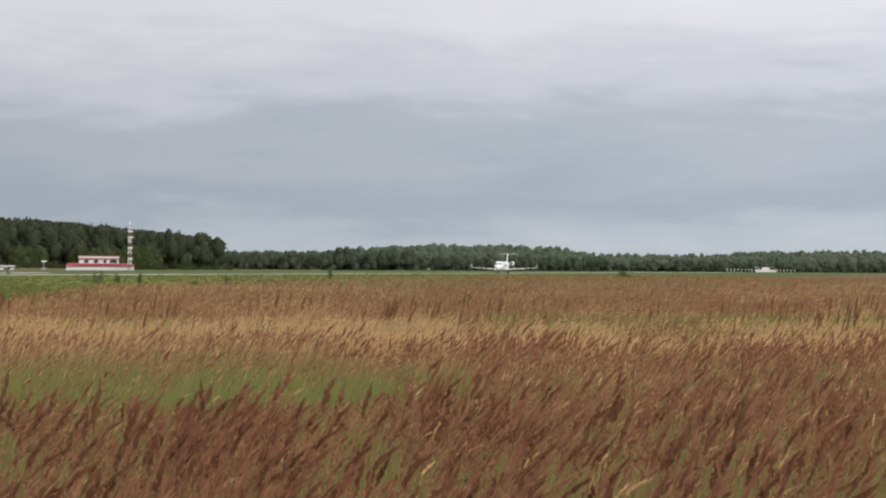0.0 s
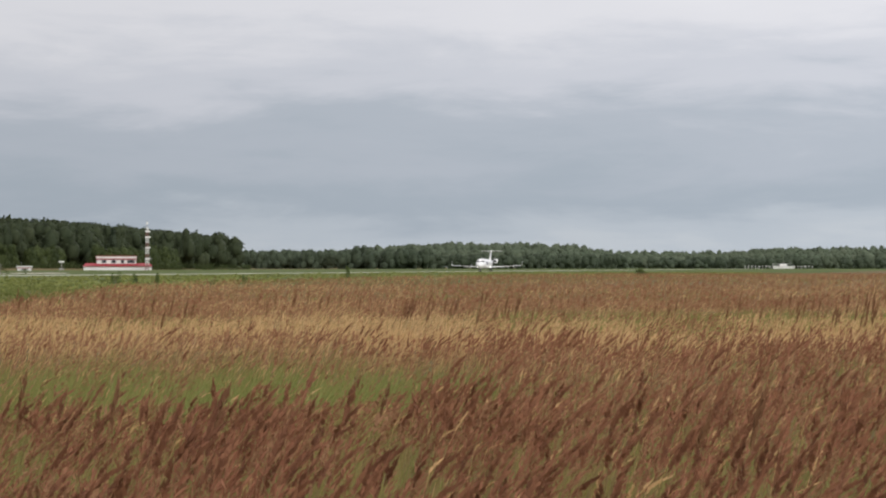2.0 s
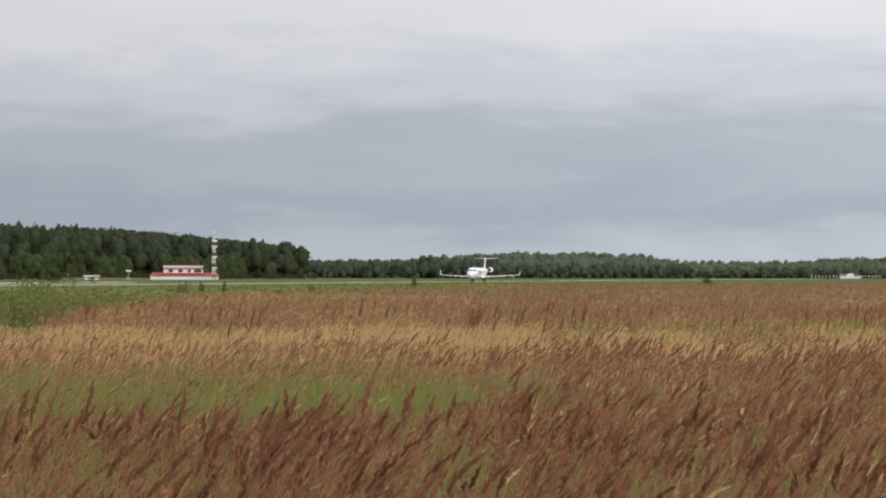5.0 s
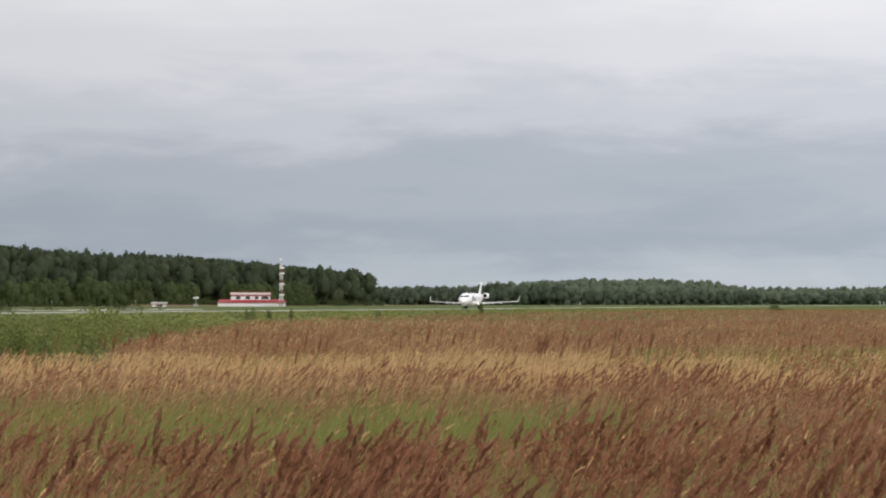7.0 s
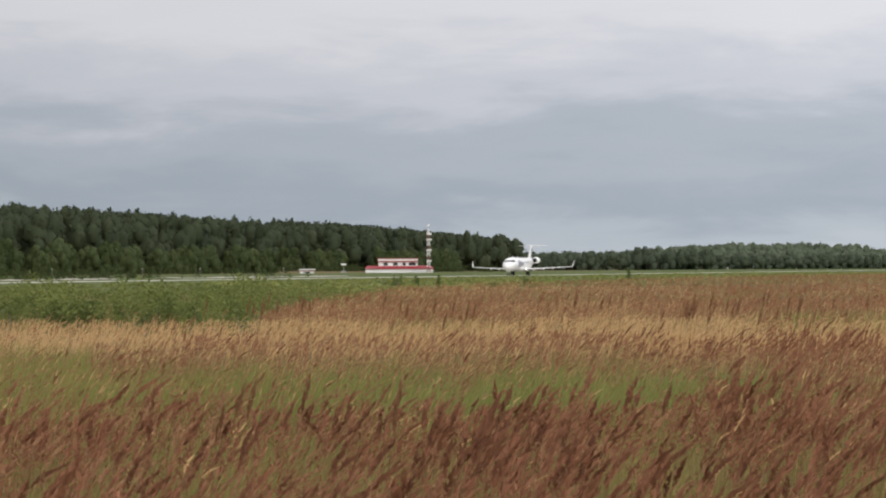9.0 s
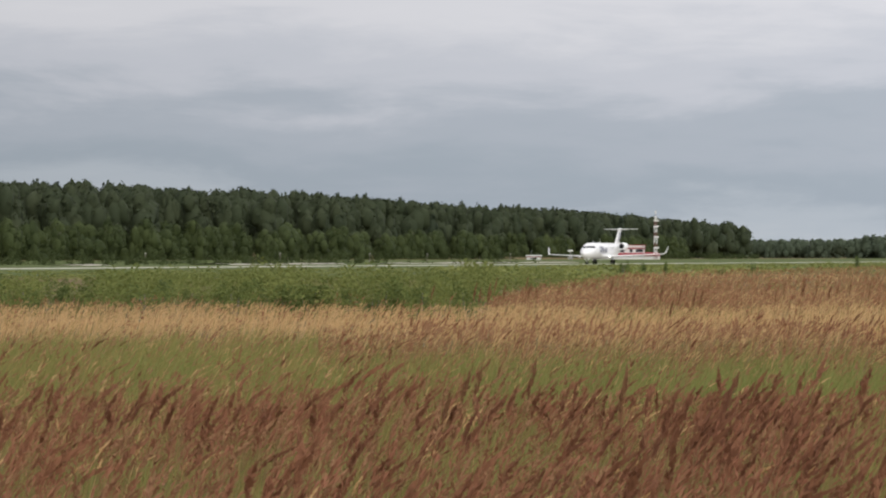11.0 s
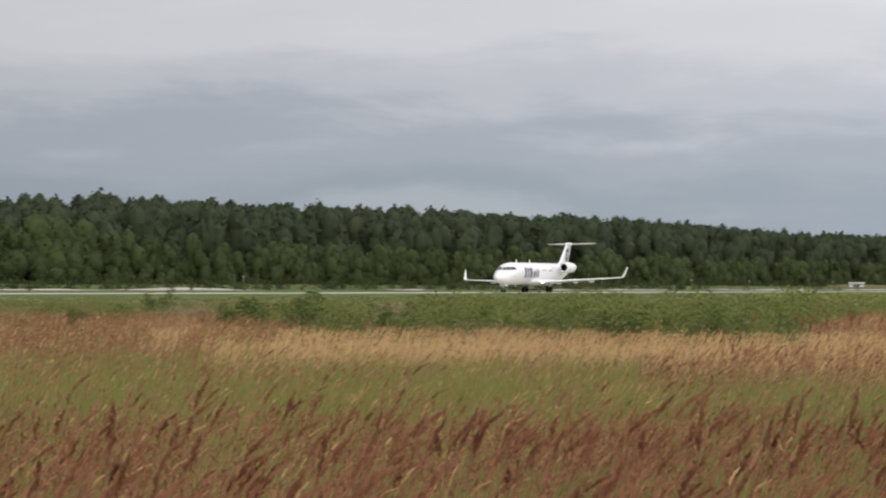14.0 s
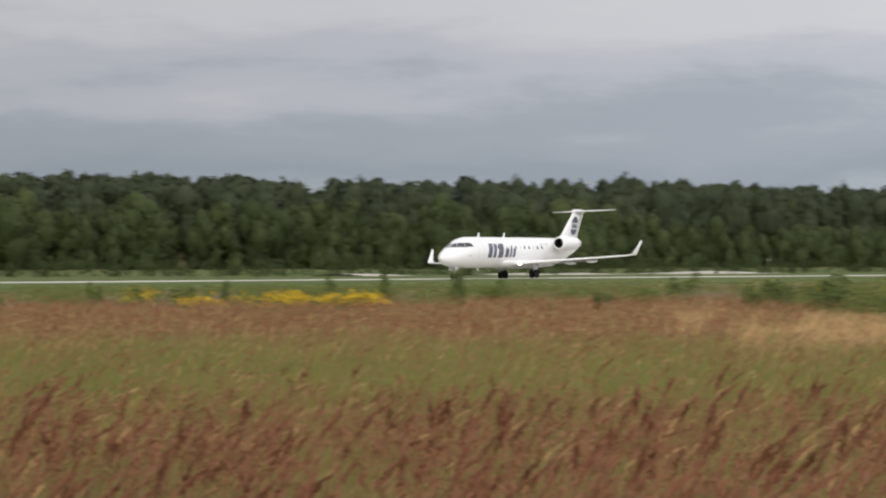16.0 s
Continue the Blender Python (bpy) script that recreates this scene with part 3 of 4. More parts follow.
def build_station():
    house = tagged(new("station_building"), "white low station building with red roofs and a raised upper storey", "building")
    house.matrix_basis = facing(14.09, 1300)
    part("lower_wall", box(-12, 0, -0.3, 12, 9, 1.4), WHITE_WALL, house, "white plastered lower storey")
    slope = [Vector(p) for p in ((-12.3, -0.5, 1.4), (12.3, -0.5, 1.4), (12.3, 9.4, 1.4), (-12.3, 9.4, 1.4), (-11.4, 2.6, 2.55), (11.4, 2.6, 2.55), (11.4, 7.0, 2.55), (-11.4, 7.0, 2.55))]
    part("lower_roof", (slope, [(0, 3, 2, 1), (4, 5, 6, 7), (0, 1, 5, 4), (1, 2, 6, 5), (2, 3, 7, 6), (3, 0, 4, 7)]), RED_ROOF, house, "red sheet-metal lower roof")
    upper = part("upper_wall", box(-7.4, 2.2, 2.4, 6.6, 7.4, 4.6), WHITE_WALL, house, "white upper storey")
    for x, w in ((-5.6, 1.6), (-2.2, 1.6), (1.2, 1.1), (3.4, 2.6)):
        ring = [Vector((x + dx * w, 2.14, z)) for dx, z in ((0, 2.6), (1, 2.6), (1, 3.4), (0.8, 3.62), (0.5, 3.7), (0.2, 3.62), (0, 3.4))]
        part("window", loft([ring, [p + Vector((0, 0.1, 0)) for p in ring]]), DARK_GLASS, upper, "dark arched window")
    part("roof_band", box(-7.7, 1.8, 3.8, 6.9, 7.7, 4.2, 0.04), RED_ROOF, upper, "thin red fascia band")
    part("parapet", box(-7.55, 1.95, 4.2, 6.75, 7.55, 5.0, 0.04), WHITE_WALL, upper, "white parapet")
    part("upper_roof", box(-7.8, 1.7, 5.0, 7.0, 7.8, 5.22, 0.04), RED_ROOF, house, "flat red roof edge")

    mast = tagged(new("radio_mast"), "red and white lattice radio mast with platforms beside the station", "mast")
    mast.matrix_basis = facing(13.63, 1290)
    for k in range(8):
        z0, z1 = k * 1.9, (k + 1) * 1.9
        w0, w1 = 0.58 - 0.025 * k, 0.58 - 0.025 * (k + 1)
        c0 = [(-w0, -w0), (w0, -w0), (w0, w0), (-w0, w0)]
        c1 = [(-w1, -w1), (w1, -w1), (w1, w1), (-w1, w1)]
        bits = []
        for i in range(4):
            j = (i + 1) % 4
            bits.append(rod((*c0[i], z0), (*c1[i], z1), 0.11, n=5))
            bits.append(rod((*c0[i], z0), (*c1[j], z1), 0.08, n=4))
            bits.append(rod((*c0[j], z0), (*c1[i], z1), 0.08, n=4))
            bits.append(rod((*c1[i], z1), (*c1[j], z1), 0.09, n=4))
        part("mast_section", joined(*bits), MAST_WHITE if k % 2 else MAST_RED, mast, "white lattice section" if k % 2 else "red lattice section")
    for z, w in ((3.9, 0.66), (7.7, 0.66), (11.4, 0.72), (13.4, 0.66)):
        part("platform", box(-w, -w, z, w + 0.5, w, z + 0.55, 0.03), MAST_WHITE, mast, "white service platform")
    part("antenna_rod", rod((0, 0, 15.2), (0, 0, 17.6), 0.09, 0.05), GREY_POST, mast)
    part("antenna_panel", box(-0.4, -0.4, 16.2, 0.3, -0.2, 17.0, 0.03), MAST_WHITE, mast)

    kiosk = tagged(new("kiosk"), "small white flat-roofed equipment hut", "hut")
    kiosk.matrix_basis = facing(15.53, 1215)
    part("wall", box(-2.3, 0, -0.2, 2.3, 2.4, 0.75), WHITE_WALL, kiosk)
    part("roof", box(-2.8, -0.5, 1.1, 2.7, 2.9, 1.5, 0.05), WHITE_WALL, kiosk, "white overhanging flat roof")
    for x in (-2.4, 2.3):
        part("post", rod((x, -0.3, -0.2), (x, -0.3, 1.12), 0.1), GREY_POST, kiosk)
    part("window", box(-1.2, -0.04, 0.15, 1.0, 0.03, 0.6), DARK_GLASS, kiosk)
    part("fascia", box(-2.35, -0.06, 0.75, 2.35, 2.45, 1.1), RED_ROOF, kiosk, "dull red fascia")

    lamp = tagged(new("floodlight_pole"), "short pole with a white floodlight head on a pale base", "floodlight")
    lamp.matrix_basis = facing(14.96, 1280)
    part("base", box(-0.9, -0.6, -0.2, 0.9, 0.6, 0.75, 0.05), GREY_POST, lamp)
    part("pole", rod((0, 0, 0.7), (0, 0, 2.9), 0.14, 0.1), GREY_POST, lamp)
    part("head", box(-0.95, -0.4, 2.75, 0.95, 0.4, 3.3, 0.1), WHITE_WALL, lamp, "white floodlight head")


def build_localizer():
    arr = tagged(new("localizer_antenna"), "row of low white antenna posts at the runway's end", "antenna array")
    arr.matrix_basis = facing(3.77, 2240)
    for i in range(20):
        x = -20.5 + 2.15 * i
        part("antenna_post", joined(rod((x, 0, -0.2), (x, 0, 1.5), 0.12, 0.1), box_pair(x - 0.5, -0.2, 1.4, x + 0.5, 0.2, 1.8)), MAST_WHITE, arr)
    hut = tagged(new("equipment_cabin"), "white low cabin with antennas on its roof beside the antenna row", "cabin")
    hut.matrix_basis = facing(3.70, 2232)
    part("wall", box(-6.2, 0, -0.2, 6.2, 3, 1.5, 0.05), WHITE_WALL, hut)
    part("roof", box(-6.6, -0.4, 1.5, 6.6, 3.4, 1.75, 0.05), WHITE_WALL, hut)
    part("roof_box", box(-2.2, 0.8, 1.75, 2.0, 2.4, 2.8, 0.05), WHITE_WALL, hut)
    part("roof_rail", box(-7.0, 1.2, 2.8, 5.0, 1.5, 3.0), MAST_WHITE, hut)
    part("aerial", rod((0.6, 1.5, 3.0), (0.6, 1.5, 4.4), 0.12), GREY_POST, hut)


def box_pair(x0, y0, z0, x1, y1, z1):
    v = [Vector(p) for p in ((x0, y0, z0), (x1, y0, z0), (x1, y1, z0), (x0, y1, z0), (x0, y0, z1), (x1, y0, z1), (x1, y1, z1), (x0, y1, z1))]
    return v, [(0, 3, 2, 1), (4, 5, 6, 7), (0, 1, 5, 4), (1, 2, 6, 5), (2, 3, 7, 6), (3, 0, 4, 7)]


def build_posts():
    post = tagged(new("marker_post"), "weathered grey post with a small cap near the sand bank", "post", "posts beyond the runway")
    part("shaft", rod((0, 0, -0.2), (0, 0, 1.7), 0.09, 0.07, 8), BARK, post)
    part("cap", box(-0.14, -0.14, 1.68, 0.14, 0.14, 1.85, 0.03), GREY_POST, post)
    spots = [(18.1, 690), (19.5, 655), (21.6, 600), (25.1, 520), (17.2, 720), (15.9, 780)]
    post.matrix_basis = pose(*polar(*spots[0]))
    for s in spots[1:]:
        copy_thing(post, pose(*polar(*s)))


build_station()
build_localizer()
build_posts()


# ---------------------------------------------------------------- plants: templates
def ribbon(points, widths, side):
    """Double strip of triangles along points."""
    v, t = [], []
    side = np.array(side, float)
    for p, w in zip(points, widths):
        v += [np.array(p) - side * w / 2, np.array(p) + side * w / 2]
    for i in range(len(points) - 1):
        a = 2 * i
        t += [(a, a + 1, a + 3), (a, a + 3, a + 2)]
    return v, t


def grass_culm(rng, detail, lean, height=0.85, head=0.17, nodding=0.4, thick=1.0):
    """A grass stalk bent by the wind towards +x: stem (material 0) and fluffy head (material 1)."""
    V, T, M = [], [], []

    def put(v, t, m):
        o = len(V)
        V.extend(v)
        T.extend([tuple(i + o for i in q) for q in t])
        M.extend([m] * len(t))
    steps = 4 if detail > 2 else 2
    top = height - head
    path = []
    for i in range(steps + 1):
        f = i / steps
        path.append(np.array([lean * height * f ** 1.8, rng.normal() * 0.01, top * f]))
    r = 0.0035 if detail > 1 else 0.005 * thick
    sv, st = [], []
    for i, p in enumerate(path):
        for a in range(3):
            sv.append(p + r * (1 - 0.5 * i / steps) * np.array([math.cos(2.094 * a), math.sin(2.094 * a), 0]))
    for i in range(steps):
        for a in range(3):
            b = (a + 1) % 3
            st += [(3 * i + a, 3 * i + b, 3 * i + 3 + b), (3 * i + a, 3 * i + 3 + b, 3 * i + 3 + a)]
    if detail > 1:
        put(sv, st, 0)
    else:
        put(*ribbon([path[0], path[-1]], [r * 2, r * 1.4], (1, 0, 0)), 0)
    # head: axis bends over further
    d0 = path[-1] - path[-2]
    d0 = d0 / np.linalg.norm(d0)
    n = {3: 20, 2: 8, 1: 3}[detail]
    wide = {3: 0.031, 2: 0.03, 1: 0.03}[detail] * thick
    for i in range(n):
        f = (i + 0.5) / n
        c = path[-1] + head * f * (d0 + nodding * f * np.array([1, 0, -0.3]))
        w = wide * math.sin(math.pi * (0.14 + 0.78 * f)) * (0.8 + 0.5 * rng.random())
        a = rng.random() * 6.283
        out = np.array([math.cos(a), math.sin(a), 0.0])
        ln = head * (1.0 / n + 0.12)
        ax = d0 + nodding * f * np.array([1, 0, -0.3])
        tip = c + ax * ln + out * w * 0.55
        side = np.cross(ax, out)
        side = side / (np.linalg.norm(side) + 1e-6)
        put([c - ax * ln * 0.4, c + out * w * 0.5 + side * w * 0.5, tip, c + out * w * 0.3 - side * w * 0.5], [(0, 1, 2), (0, 2, 3)], 1)
    return np.array(V), np.array(T), np.array(M)


def grass_panicle(rng, detail, height=0.7, head=0.26, spread=0.06, thick=1.0):
    """A fine open panicle: a thin stalk (material 0) under a loose cloud of hair-thin branches (material 1)."""
    V, T, M = [], [], []
    lean = 0.06 + 0.12 * rng.random()
    top = height - head
    sv, st = ribbon([(0, 0, 0), (lean * top, 0, top), (lean * height * 1.2, 0, height - head * 0.2)], [0.004 * thick, 0.003 * thick, 0.002 * thick], (0.8, 0.6, 0))
    V += sv
    T += st
    M += [0] * len(st)
    for i in range({3: 15, 2: 8, 1: 3}[detail]):
        f = rng.random()
        a = rng.random() * 6.283
        r = spread * (1 - 0.75 * f) * (0.4 + 0.6 * rng.random())
        c = np.array([lean * (top + head * f) * 1.1, 0, top + head * f * 0.9])
        e = c + np.array([r * math.cos(a) + 0.03, r * math.sin(a), head * (0.14 + 0.1 * rng.random())])
        w = {3: 0.0055, 2: 0.008, 1: 0.017}[detail] * thick
        sd = np.array([-math.sin(a) * w, math.cos(a) * w, 0]) if rng.random() < 0.5 else np.array([w, 0.3 * w, 0])
        mid = c * 0.35 + e * 0.65
        o = len(V)
        V += [c, mid + sd, e, mid - sd]
        T += [(o, o + 1, o + 2), (o, o + 2, o + 3)]
        M += [1, 1]
    return np.array(V), np.array(T), np.array(M)


def blade_tuft(rng, count, lean, height=0.55, wide=0.006, spread=0.1, steps=3):
    V, T = [], []
    for _ in range(count):
        bx, by = rng.normal() * spread, rng.normal() * spread
        hh = height * (0.55 + 0.6 * rng.random())
        a = rng.normal() * 0.7
        ln = lean * (0.5 + rng.random())
        pts = []
        for i in range(steps + 1):
            f = i / steps
            pts.append((bx + math.cos(a) * ln * hh * f ** 1.7, by + math.sin(a) * ln * hh * f ** 1.7, hh * (f - 0.22 * ln * f ** 3)))
        s = rng.random() * 3.14
        v, t = ribbon(pts, [wide * (1 - 0.9 * (i / steps) ** 1.5) for i in range(steps + 1)], (math.cos(s), math.sin(s), 0))
        o = len(V)
        V += v
        T += [tuple(i + o for i in q) for q in t]
    return np.array(V), np.array(T), np.zeros(len(T), int)


def leafy(rng, count, radius, height, leaf, base=0.1, power=0.6, tip=None):
    """A leafy plant: leaf quads folded along the midrib, spread over an uneven mound; tip: share of blossoms on top (material 1)."""
    V, T, M = [], [], []
    lobes = [(rng.normal() * radius * 0.45, rng.normal() * radius * 0.45, 0.6 + 0.5 * rng.random()) for _ in range(5)]
    for i in range(count):
        lx, ly, lh = lobes[rng.integers(0, 5)]
        f = rng.random() ** power
        r = radius * 0.55 * math.sqrt(rng.random()) * math.sqrt(max(0.05, 1.15 - f))
        a = rng.random() * 6.283
        c = np.array([lx + r * math.cos(a), ly + r * math.sin(a), height * lh * (base + (1 - base) * f)])
        s = leaf * (0.6 + 0.8 * rng.random())
        u = rng.normal(size=3)
        u = u / np.linalg.norm(u)
        w = np.cross(u, rng.normal(size=3))
        w = w / (np.linalg.norm(w) + 1e-6)
        o = len(V)
        n = np.cross(u, w)
        V += [c - u * s, c + w * s * 0.5 + n * s * 0.2, c + u * s, c - w * s * 0.5 + n * s * 0.2]
        T += [(o, o + 1, o + 2), (o, o + 2, o + 3)]
        m = 1 if tip and f > 1 - tip else 0
        M += [m, m]
    return np.array(V), np.array(T), np.array(M)


# ---------------------------------------------------------------- the meadow
WIND = 0.12          # the wind bends the grass towards +x, a little towards the runway's far end


def zone(az, d):
    """Shares of plume, haze, brown, straw, blade and lush plants at a place of the meadow."""
    wob = 4.2 * noise.noise((az * 0.4, d * 0.02, 1.3)) + 3.0 * noise.noise((az * 1.5, d * 0.06, 4.0))
    near = 27.5 - 0.26 * max(0, az - 19) + wob * 0.5
    patch = noise.noise((az * 0.5, d * 0.09, 9.0))
    if d < near:
        g = max(0, noise.noise((az * 1.1, d * 0.3, 2.0)) * 1.6)
        p = noise.noise((az * 0.75, d * 0.22, 7.7))
        thin = float(np.interp(az, (8, 14), (1.0, 0.55)))
        return (0.2 * thin * max(0.1, 1 - 1.6 * p), 0.38 * max(0.15, 1 - 1.3 * p), 0.24 - 0.15 * thin, 0.03, 0.42 * (1 + max(-0.6, 1.6 * p)) + 0.5 * g, 0.05 + 0.4 * g)
    if d < 32 + wob * 0.5 and az < 17 + wob:
        return (0.06, 0.36, 0.26, 0.10, 0.4, 0.15 * max(0, patch))
    if d < 44.5 + wob * 0.9:
        if 9.6 < az + wob * 0.8 < 17.2:
            core = d < 43 and noise.noise((az * 1.1, d * 0.16, 5.5)) > -0.15
            return (0.01, 0.08, 0.14, 0.08, 0.22, 1.6 if core else 0.3)
        if az >= 16:
            if d < 35 + wob * 0.5:
                return (0.03, 0.22, 0.26, 0.06, 0.6, 0.06)
            return (0.01, 0.05, 0.14, 0.07, 0.68, 0.28 + 0.9 * max(0, patch))
        return (0.03, 0.44, 0.36, 0.1, 0.28, 0.04)
    if d < (57 if az > 10.5 else 50) + wob * 0.8:
        if az < 10.5:
            return (0.5, 0.85, 0.06, 0.02, 0.02, 0.0)
        if az > 19:
            return (0.01, 0.08, 0.2, 0.12, 0.55, 0.16 + 0.8 * max(0, patch + 0.15))
        return (0.04, 0.28, 0.6, 0.3, 0.14, 0.05)
    if az + wob * 0.9 > 25.5 and d < 128:
        return (0.02, 0.5, 0.42, 0.22, 0.18, 0.05 + 0.5 * max(0, patch))
    if d < 86 + wob * 1.5:
        if az < 8.5 and patch > 0.1:
            return (0.05, 0.4, 0.2, 0.4, 0.2, 0.1)
        return (0.0, 0.04, 0.07, 1.1, 0.05, 0.0)
    if 1.6 < az < 8.2 and d < 103:
        return (0.0, 0.06, 0.08, 0.12, 0.6, 0.7)
    p = noise.noise((az * 0.5, d * 0.024, 6.6)) + 0.5 * noise.noise((az * 2.0, d * 0.05, 8.1))
    return (0.03, (0.62 if az < 9 else 0.42) - 0.4 * p, 0.5, (0.12 if az < 9 else 0.22) + 0.7 * max(0, p), 0.08, 0.4 * max(0, -p - 0.12))


def limit(az):
    """How far the tall meadow reaches before the green weeds and the mown strip."""
    return float(np.interp(az, (0, 6, 10, 13, 15, 16.5, 23.5, 26, 29, 31, 38), (640, 640, 420, 280, 165, 84, 84, 112, 112, 101, 101)))


def spots(rng, d0, d1, per_m2, az0=0.3, az1=38.2):
    n = int(radians(az1 - az0) * 0.5 * (d1 * d1 - d0 * d0) * per_m2)
    d = np.sqrt(rng.random(n) * (d1 * d1 - d0 * d0) + d0 * d0)
    return rng.random(n) * (az1 - az0) + az0, d


KINDS = ("red", "haze", "brown", "straw", "blade", "lush")
swaying = []


def build_meadow():
    rng = np.random.default_rng(11)
    bands = [(12.5, 33, 56, 3, 3), (33, 60, 30, 2, 1), (60, 128, 15, 1, 1), (128, 240, 2.8, 1, 1), (240, 640, 0.6, 1, 1)]
    labels = {"red": ("red_grass", "tall reddish-brown feathery grass bent by the wind"), "haze": ("red_panicle_grass", "fine russet panicle grass in a loose haze"), "brown": ("brown_grass", "tall brown seeding grass bent by the wind"),
              "straw": ("straw_grass", "dry straw-coloured grass in the meadow"), "blade": ("green_grass", "green and yellowing grass blades between the stalks"),
              "lush": ("lush_grass", "fresh green grass patch in the meadow")}
    for b, (d0, d1, dens, detail, layers) in enumerate(bands):
        grow = (0.9, 0.9, 1.1, 2.2, 3.6)[b]
        tem = {"red": [grass_culm(rng, detail, 0.05 + 0.22 * rng.random(), 0.9, 0.17 + 0.07 * rng.random(), 0.55 * rng.random(), grow) for _ in range(10)],
               "haze": [grass_panicle(rng, detail, 0.74, 0.26, 0.05 + 0.04 * rng.random(), (1.0, 1.0, 1.2, 2.6, 5.0)[b]) for _ in range(8)],
               "brown": [grass_culm(rng, detail, 0.06 + 0.22 * rng.random(), 0.72, 0.13, 0.5 * rng.random(), grow * 0.7) for _ in range(8)],
               "straw": [grass_culm(rng, detail, 0.06 + 0.2 * rng.random(), 0.66, 0.12, 0.1 + 0.7 * rng.random() ** 2, grow * 0.55) for _ in range(8)],
               "blade": [blade_tuft(rng, 5 if b < 2 else 4, 0.45, 0.54, (0.007, 0.010, 0.024, 0.04, 0.05)[b], 0.09, 3 if b == 0 else 2) for _ in range(6)],
               "lush": [blade_tuft(rng, 8 if b < 2 else 5, 0.4, 0.56, (0.008, 0.012, 0.026, 0.04, 0.05)[b], 0.1, 3 if b == 0 else 2) for _ in range(6)]}
        az, d = spots(rng, d0, d1, dens)
        got = {k: [] for k in KINDS}
        for a, r in zip(az, d):
            if r > limit(a) * (1 + 0.12 * noise.noise((a * 1.2, r * 0.03, 2.2)) + (0.22 * rng.random() ** 3 if a > 12 else 0.0)):
                continue
            shares = zone(a, r)
            if b < 2:
                q = polar(a, r)
                tuft = noise.noise((q.x * 0.9, q.y * 0.5, 3.0))
                shares = (shares[0] * max(0.05, 1 + 3.0 * tuft), shares[1] * max(0.3, 1 + 1.2 * tuft), *shares[2:])
            pick = rng.random() * max(1.0, sum(shares))
            for k, s in zip(KINDS, shares):
                pick -= s
                if pick < 0:
                    got[k].append((a, r))
                    break
        for k in KINDS:
            if len(got[k]) < 20:
                continue
            pts = np.array(got[k])
            a = np.radians(pts[:, 0])
            places = np.stack([-np.sin(a) * pts[:, 1], np.cos(a) * pts[:, 1], np.zeros(len(a)) - 0.01], -1)
            order = rng.integers(0, layers, len(places)) if k in ("red", "haze", "brown", "straw") else np.zeros(len(places), int)
            for j in range(order.max() + 1):
                sel = places[order == j]
                n = len(sel)
                size = 0.85 + 0.4 * rng.random(n)
                tall = ((0.62, 0.66, 0.58, 0.54, 0.52)[b]) + (0.38, 0.32, 0.26, 0.24, 0.24)[b] * rng.random(n)
                clump = np.array([noise.noise((q[0] * 0.9, q[1] * 0.5, 6.0)) for q in sel])
                tall *= 1 + (0.28, 0.2, 0.1, 0.1, 0.1)[b] * clump
                # the green stretches stand shorter in stalks and taller in blades
                dist = np.hypot(sel[:, 0], sel[:, 1])
                azi = np.degrees(np.arctan2(-sel[:, 0], sel[:, 1]))
                green = ((dist > 27 - 0.26 * np.clip(azi - 19, 0, 20)) & (dist < np.where(azi > 17.5, 58, 48)) & (azi > 9.5)).astype(float)
                tall *= 1 + green * (0.15 if k in ("blade", "lush") else -0.2)
                v, t, m = scatter(tem[k], sel, WIND + rng.normal(size=n) * 0.65, size, tall, rng)
                mats = {"red": [STEM, RED_HEAD], "haze": [STEM, HAZE_HEAD], "brown": [STEM, BROWN_HEAD], "straw": [STRAW, STRAW], "blade": [BLADE], "lush": [LUSH]}[k]
                ob = new(labels[k][0], fast_mesh(labels[k][0], v, t, mats, m))
                tagged(ob, labels[k][1], "grass", kind="stuff")
                if b == 0:
                    swaying.append(ob)


